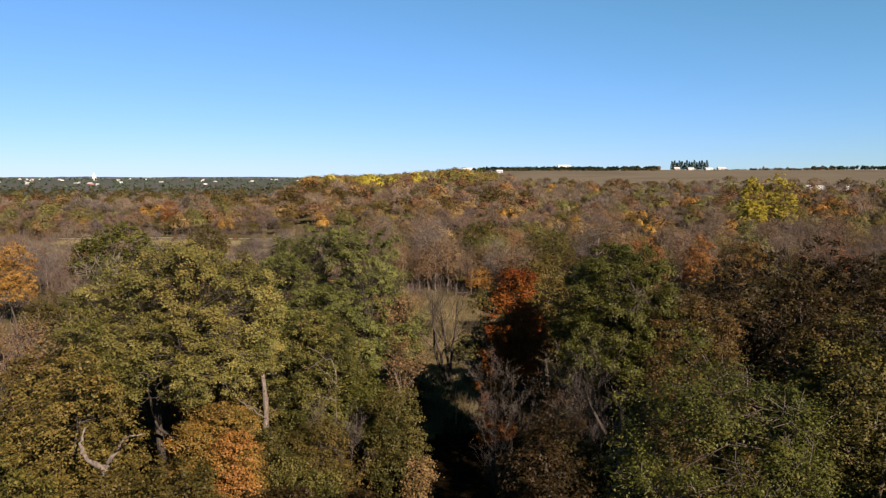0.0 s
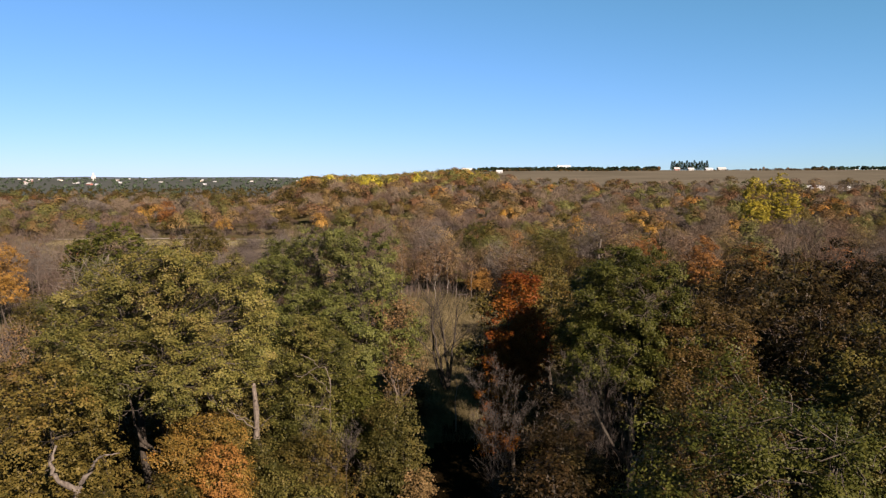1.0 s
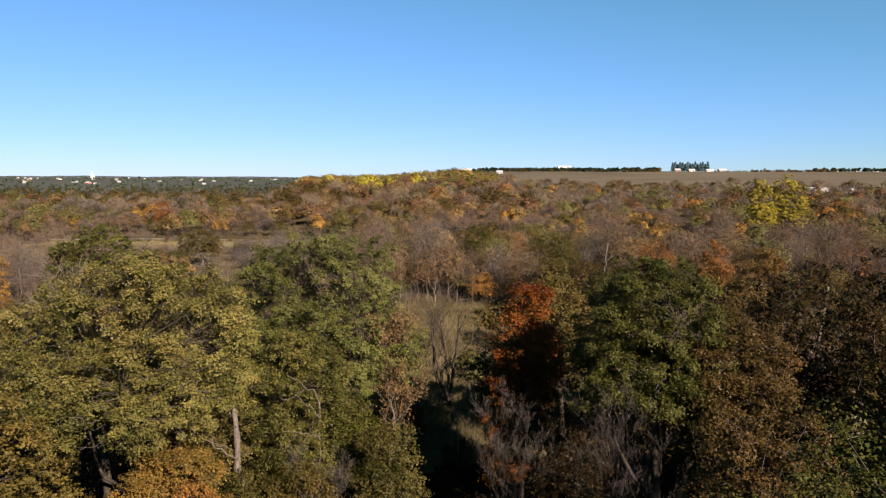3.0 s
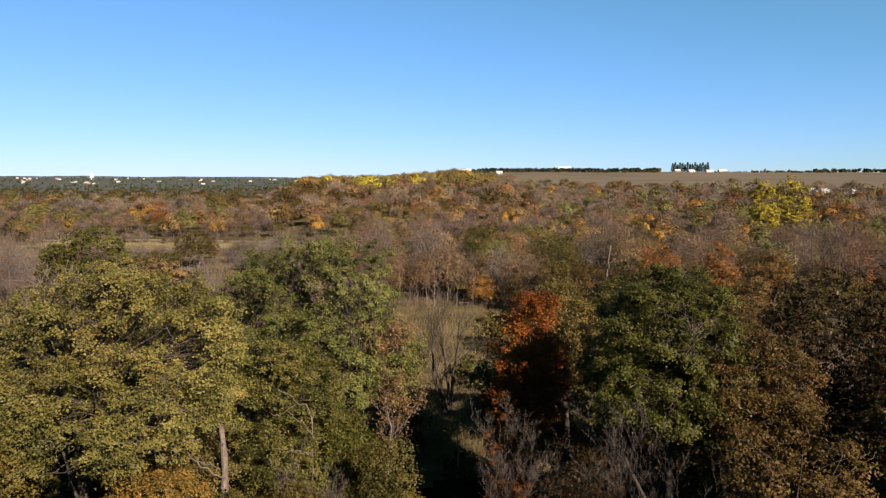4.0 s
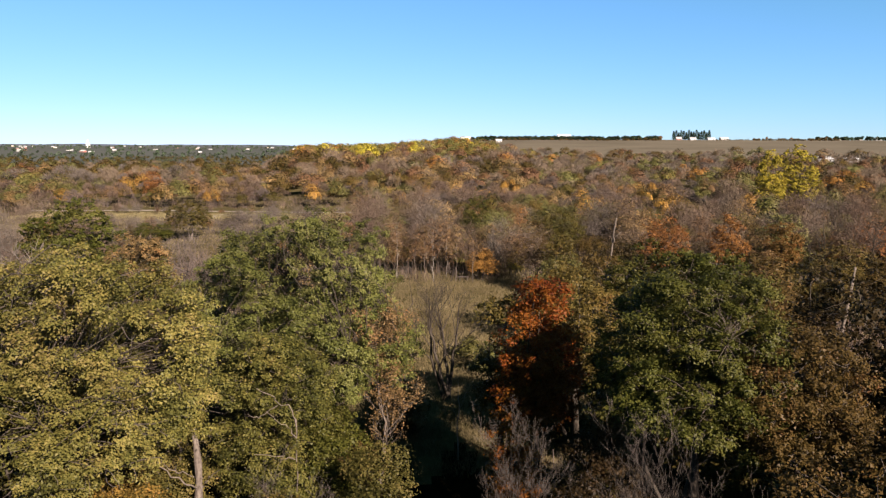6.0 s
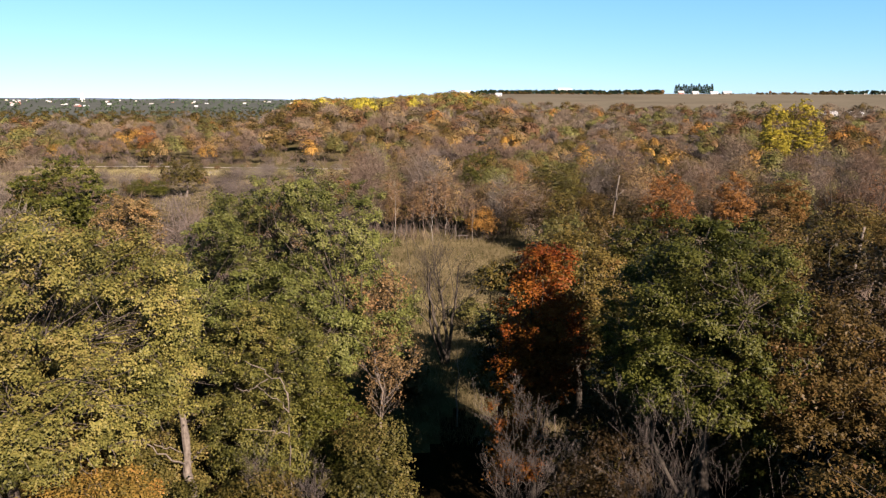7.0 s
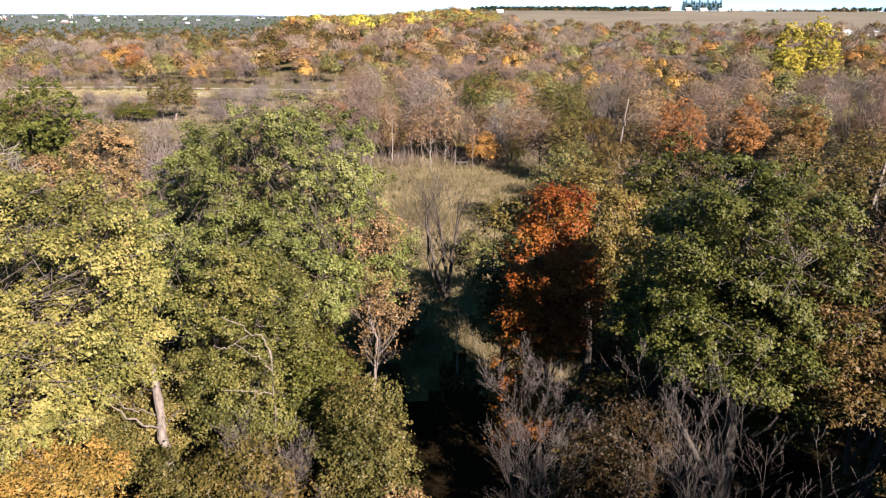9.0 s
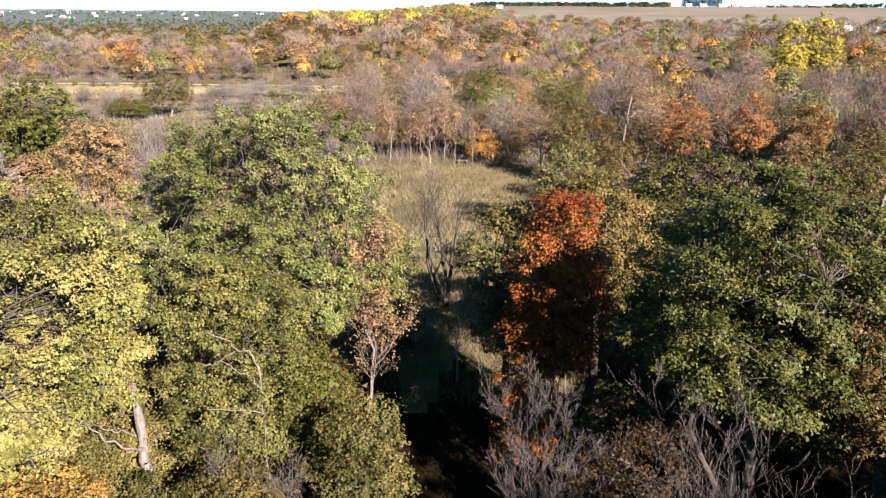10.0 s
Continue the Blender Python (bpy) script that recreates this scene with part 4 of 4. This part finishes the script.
def post(x, y, h, r, label):
    thing = tagged(new("post"), label, "post")
    thing.location = (x, y, height(x, y))
    bm = bmesh.new()
    bmesh.ops.create_cone(bm, cap_ends=True, segments=10, radius1=r, radius2=r * 0.9, depth=h, matrix=Matrix.Translation((0, 0, h / 2 - 0.1)))
    bmesh.ops.bevel(bm, geom=[e for e in bm.edges if e.calc_face_angle(0) > 1], offset=r * 0.2, segments=1, affect="EDGES")
    me = bpy.data.meshes.new("shaft")
    bm.to_mesh(me)
    bm.free()
    add("shaft", me, WHITE, thing)


post(19.5, 166.0, 5.0, 0.16, "white painted post in the wood")


def bench(x, y):
    """A small pale table on two legs."""
    thing = tagged(new("bench"), "small pale wooden bench in the glade", "bench")
    thing.location = (x, y, height(x, y))
    for name, sx_, sy_, sz_, px, py, pz in (("seat", 1.7, 0.5, 0.09, 0, 0, 0.75), ("leg", 0.14, 0.4, 0.75, -0.6, 0, 0.35), ("leg", 0.14, 0.4, 0.75, 0.6, 0, 0.35)):
        bm = bmesh.new()
        bmesh.ops.create_cube(bm, size=1, matrix=Matrix.Translation((px, py, pz)) @ Matrix.Diagonal((sx_, sy_, sz_, 1)))
        bmesh.ops.bevel(bm, geom=bm.edges[:], offset=0.015, segments=1, affect="EDGES")
        me = bpy.data.meshes.new(name)
        bm.to_mesh(me)
        bm.free()
        add(name, me, BARK_PALE, thing)


bench(3.6, 124.0)


# ---- houses, barns and town on the horizon ----
def house(name, label, px, d, w, depth, h, rise, wall, roof, turn=0.0, category="house", group=""):
    """A gabled building: walls, roof with eaves, windows, door. az in degrees to the right of ahead."""
    a = radians(px)
    x, y = d * math.sin(a), d * math.cos(a)
    thing = tagged(new(name), label, category, group)
    thing.location = (x, y, height(x, y) - 0.3)
    thing.rotation_euler = (0, 0, radians(turn))
    w2, d2 = w / 2, depth / 2
    bm = bmesh.new()
    low = [bm.verts.new(c) for c in ((-w2, -d2, 0), (w2, -d2, 0), (w2, d2, 0), (-w2, d2, 0))]
    up = [bm.verts.new(c) for c in ((-w2, -d2, h), (w2, -d2, h), (w2, d2, h), (-w2, d2, h))]
    ga, gb = bm.verts.new((-w2, 0, h + rise)), bm.verts.new((w2, 0, h + rise))
    for f in ((low[0], low[1], up[1], up[0]), (low[2], low[3], up[3], up[2]), (low[1], low[2], up[2], gb, up[1]), (low[3], low[0], up[0], ga, up[3])):
        bm.faces.new(f)
    me = bpy.data.meshes.new("wall")
    bm.to_mesh(me)
    bm.free()
    add("wall", me, wall, thing)
    e, th = 0.5, 0.25
    for sgn in (-1, 1):
        bm = bmesh.new()
        q = [(-w2 - e, sgn * (d2 + e), h - e * rise / d2 + 0.05), (w2 + e, sgn * (d2 + e), h - e * rise / d2 + 0.05), (w2 + e, 0, h + rise + 0.05), (-w2 - e, 0, h + rise + 0.05)]
        b1 = [bm.verts.new(c) for c in q]
        b2 = [bm.verts.new((c[0], c[1], c[2] + th)) for c in q]
        bm.faces.new(b1), bm.faces.new(b2)
        for k in range(4):
            bm.faces.new((b1[k], b1[(k + 1) % 4], b2[(k + 1) % 4], b2[k]))
        bmesh.ops.recalc_face_normals(bm, faces=bm.faces[:])
        me = bpy.data.meshes.new("roof")
        bm.to_mesh(me)
        bm.free()
        add("roof", me, roof, thing)
    n = max(2, int(w / 4))
    for k in range(n):
        bm = bmesh.new()
        cx = -w2 + (k + 0.5) * w / n
        tall, cz = (2.1, 1.35) if k == n // 2 else (1.3, 1.9)
        bmesh.ops.create_cube(bm, size=1, matrix=Matrix.Translation((cx, -d2, cz)) @ Matrix.Diagonal((1.1, 0.12, tall, 1)))
        me = bpy.data.meshes.new("window")
        bm.to_mesh(me)
        bm.free()
        add("door" if k == n // 2 else "window", me, GLASS_DARK, thing)
    return thing


FARM = "farm buildings on the hill"
house("farmhouse", "white farmhouse on the hilltop among trees", 2.0, 1180, 16, 9, 5, 3, WHITE, ROOF_GREY, 10, group=FARM)
house("farmhouse", "small white house at the field's edge", 4.6, 1000, 8, 6, 2.5, 1.8, WHITE, ROOF_METAL, -8, group=FARM)
house("barn", "large white barn on the hilltop", 9.7, 1250, 22, 12, 5, 4, WHITE, ROOF_METAL, 5, "barn", FARM)
house("barn", "red barn beside the pines", 18.3, 1200, 8, 6, 2.6, 2, BRICK_RED, ROOF_GREY, 0, "barn", FARM)
house("farmhouse", "white farmhouse below the tall pines", 19.3, 1200, 9, 7, 2.4, 1.8, WHITE, ROOF_GREY, 5, group=FARM)
house("barn", "white machine shed by the farmhouse", 20.6, 1200, 11, 7, 2.4, 1.5, WHITE, ROOF_METAL, 0, "barn", FARM)
house("farmhouse", "small white house by the field", 21.5, 1210, 12, 8, 2.6, 2, WHITE, ROOF_GREY, 0, group=FARM)
house("barn", "long white shed behind the yellow tree", 27.6, 565, 15, 8, 3.0, 1.4, WHITE, ROOF_METAL, 4, "barn", FARM)
house("barn", "low white shed at the wood's edge", 29.3, 575, 10, 8, 2.6, 1.2, WHITE, ROOF_METAL, 4, "barn", FARM)
for k, a in enumerate((28.0, 29.2, 30.2, 31.3)):
    house("farmhouse", "white house on the far hillside", a, 1290 + 20 * k, 9 + 3 * (k % 2), 7, 2.4, 1.4, WHITE, ROOF_GREY, k * 7, group=FARM)
lot = random.Random(41)
for k in range(34):
    a = -lot.uniform(9, 33) if k % 4 else -lot.uniform(24, 33)
    d = lot.uniform(1700, 3600)
    big = lot.random() < 0.3
    wall, roof = lot.choice([(WHITE, ROOF_GREY), (WHITE, ROOF_METAL), (TAN, ROOF_GREY), (WHITE, ROOF_METAL), (BRICK_RED, ROOF_GREY)])
    house("warehouse" if big else "town_house", "%s %s in the distant town" % ({WHITE: "white", TAN: "tan", BRICK_RED: "red"}[wall], "warehouse" if big else "house"),
          a, d, lot.uniform(11, 17) if big else lot.uniform(7, 10), lot.uniform(7, 11), lot.uniform(2.4, 3.4), lot.uniform(1.0, 1.8), wall, roof, lot.uniform(-25, 25),
          "warehouse" if big else "house", "town on the plain")


def elevator(px, d):
    """A white grain elevator: a row of silos with a head house."""
    a = radians(px)
    thing = tagged(new("grain_elevator"), "tall white grain elevator on the plain", "elevator")
    thing.location = (d * math.sin(a), d * math.cos(a), height(d * math.sin(a), d * math.cos(a)))
    for k in range(3):
        bm = bmesh.new()
        bmesh.ops.create_cone(bm, cap_ends=True, segments=20, radius1=2.8, radius2=2.8, depth=19, matrix=Matrix.Translation((k * 5.2 - 5.2, 0, 9.5)))
        me = bpy.data.meshes.new("silo")
        bm.to_mesh(me)
        bm.free()
        add("silo", me, WHITE, thing)
    bm = bmesh.new()
    bmesh.ops.create_cube(bm, size=1, matrix=Matrix.Translation((0, 0, 24)) @ Matrix.Diagonal((6, 5, 10, 1)))
    bmesh.ops.bevel(bm, geom=bm.edges[:], offset=0.4, segments=1, affect="EDGES")
    me = bpy.data.meshes.new("head_house")
    bm.to_mesh(me)
    bm.free()
    add("head_house", me, WHITE, thing)


elevator(-26.3, 2900)


def pine(seed, az, d, h):
    rng = np.random.default_rng(seed)
    a = radians(az)
    x, y = d * math.sin(a), d * math.cos(a)
    thing = tagged(new("pine_tree"), "tall dark pine in a row by the farm", "tree", "pines by the farm")
    thing.location = (x, y, height(x, y))
    add("trunk", mesh_of("trunk", *tubes([trunk_line(rng, h * 0.95, 0.35, 0.01)], 6)), BARK, thing)
    n = 420
    z = rng.uniform(0.06, 1, n)
    ang = rng.uniform(0, 6.28, n)
    r = (1.12 - z) ** 0.7 * h * 0.27 * rng.uniform(0.4, 1, n)
    p = np.stack([np.cos(ang) * r, np.sin(ang) * r, z * h], 1)
    add("crown", mesh_of("crown", *leaf_faces(rng, p, unit(p * np.array([1, 1, 0.0]) + 1e-3), 1.5, 0.5)), LEAF["pine"], thing)


for k in range(15):
    pine(800 + k, 17.95 + k * 0.18, 1230 + (k % 3) * 8, 14 + 2 * math.sin(k * 2.3))


# ---- brush and grass, past counting ----
def brush(name, kind, label, seed, count, spots, blades, tall, spread, width):
    """Low growth as fans of thin blades or twigs."""
    rng = np.random.default_rng(seed)
    roll = random.Random(seed)
    base = []
    while len(base) < count:
        x, y = spots(roll)
        base.append((x, y, height(x, y)))
    p = np.repeat(np.array(base), blades, 0)
    n = len(p)
    k = np.repeat(rng.uniform(0.5, 1.4, count), blades)
    p[:, :2] += rng.normal(0, spread, (n, 2)) * k[:, None]
    d = unit(rng.normal(0, 0.42, (n, 3)) + np.array([0, 0, 1.0]))
    s = unit(np.cross(d, rng.normal(0, 1, (n, 3))))
    ln, w = (tall * k * rng.uniform(0.5, 1.2, n))[:, None], (width * rng.uniform(0.6, 1.4, n))[:, None]
    vs = np.stack([p - s * w, p + s * w, p + d * ln + s * w * 0.5, p + d * ln - s * w * 0.5], 1).reshape(-1, 3)
    tagged(add(name, mesh_of(name, vs, np.arange(4 * n).reshape(-1, 4)), LEAF[kind]), label, "brush", kind="stuff")


def glade(r):
    y = 56 + 72 * r.random()
    return r.uniform(-10, 14), y


def savanna(r):
    while True:
        y = 50 + 230 * r.random() ** 0.9
        x = r.uniform(-1, 1) * (y * 0.7 + 10)
        if not (open_ground(x, y) or (y < 64 and abs(x) < 7)):
            return x, y


def lane_side(r):
    return r.uniform(-122, -22), r.uniform(134, 214)


brush("dry_grass", "straw", "dry straw-coloured grass in the glade", 901, 7000, glade, 12, 0.6, 0.35, 0.013)
brush("green_grass", "grass", "green grass among the dry", 902, 450, glade, 12, 0.6, 0.4, 0.02)
brush("green_grass", "grass", "green grass of a strip between the woods", 909, 700, lambda r: (r.uniform(74, 132), r.uniform(316, 352)), 10, 0.9, 1.6, 0.16)
brush("dry_grass", "straw", "dry grass along the gravel lane", 903, 5200, lane_side, 12, 0.42, 0.9, 0.03)
brush("dry_grass", "straw", "short dry grass beside the gravel lane", 908, 2600, lambda r: (r.uniform(-124, -22), r.uniform(212, 232)), 10, 0.45, 0.9, 0.06)
brush("brushwood", "grey", "leafless grey brush on the meadow", 907, 1100, lane_side, 22, 1.3, 1.2, 0.022)
brush("brushwood", "mauve", "leafless brown brush under the trees", 904, 3000, savanna, 16, 2.4, 0.8, 0.03)
brush("brushwood", "grey", "leafless grey brush under the trees", 905, 2400, savanna, 16, 2.2, 0.8, 0.03)
brush("dry_grass", "straw", "dry grass under the trees", 906, 2600, savanna, 12, 0.9, 0.7, 0.045)
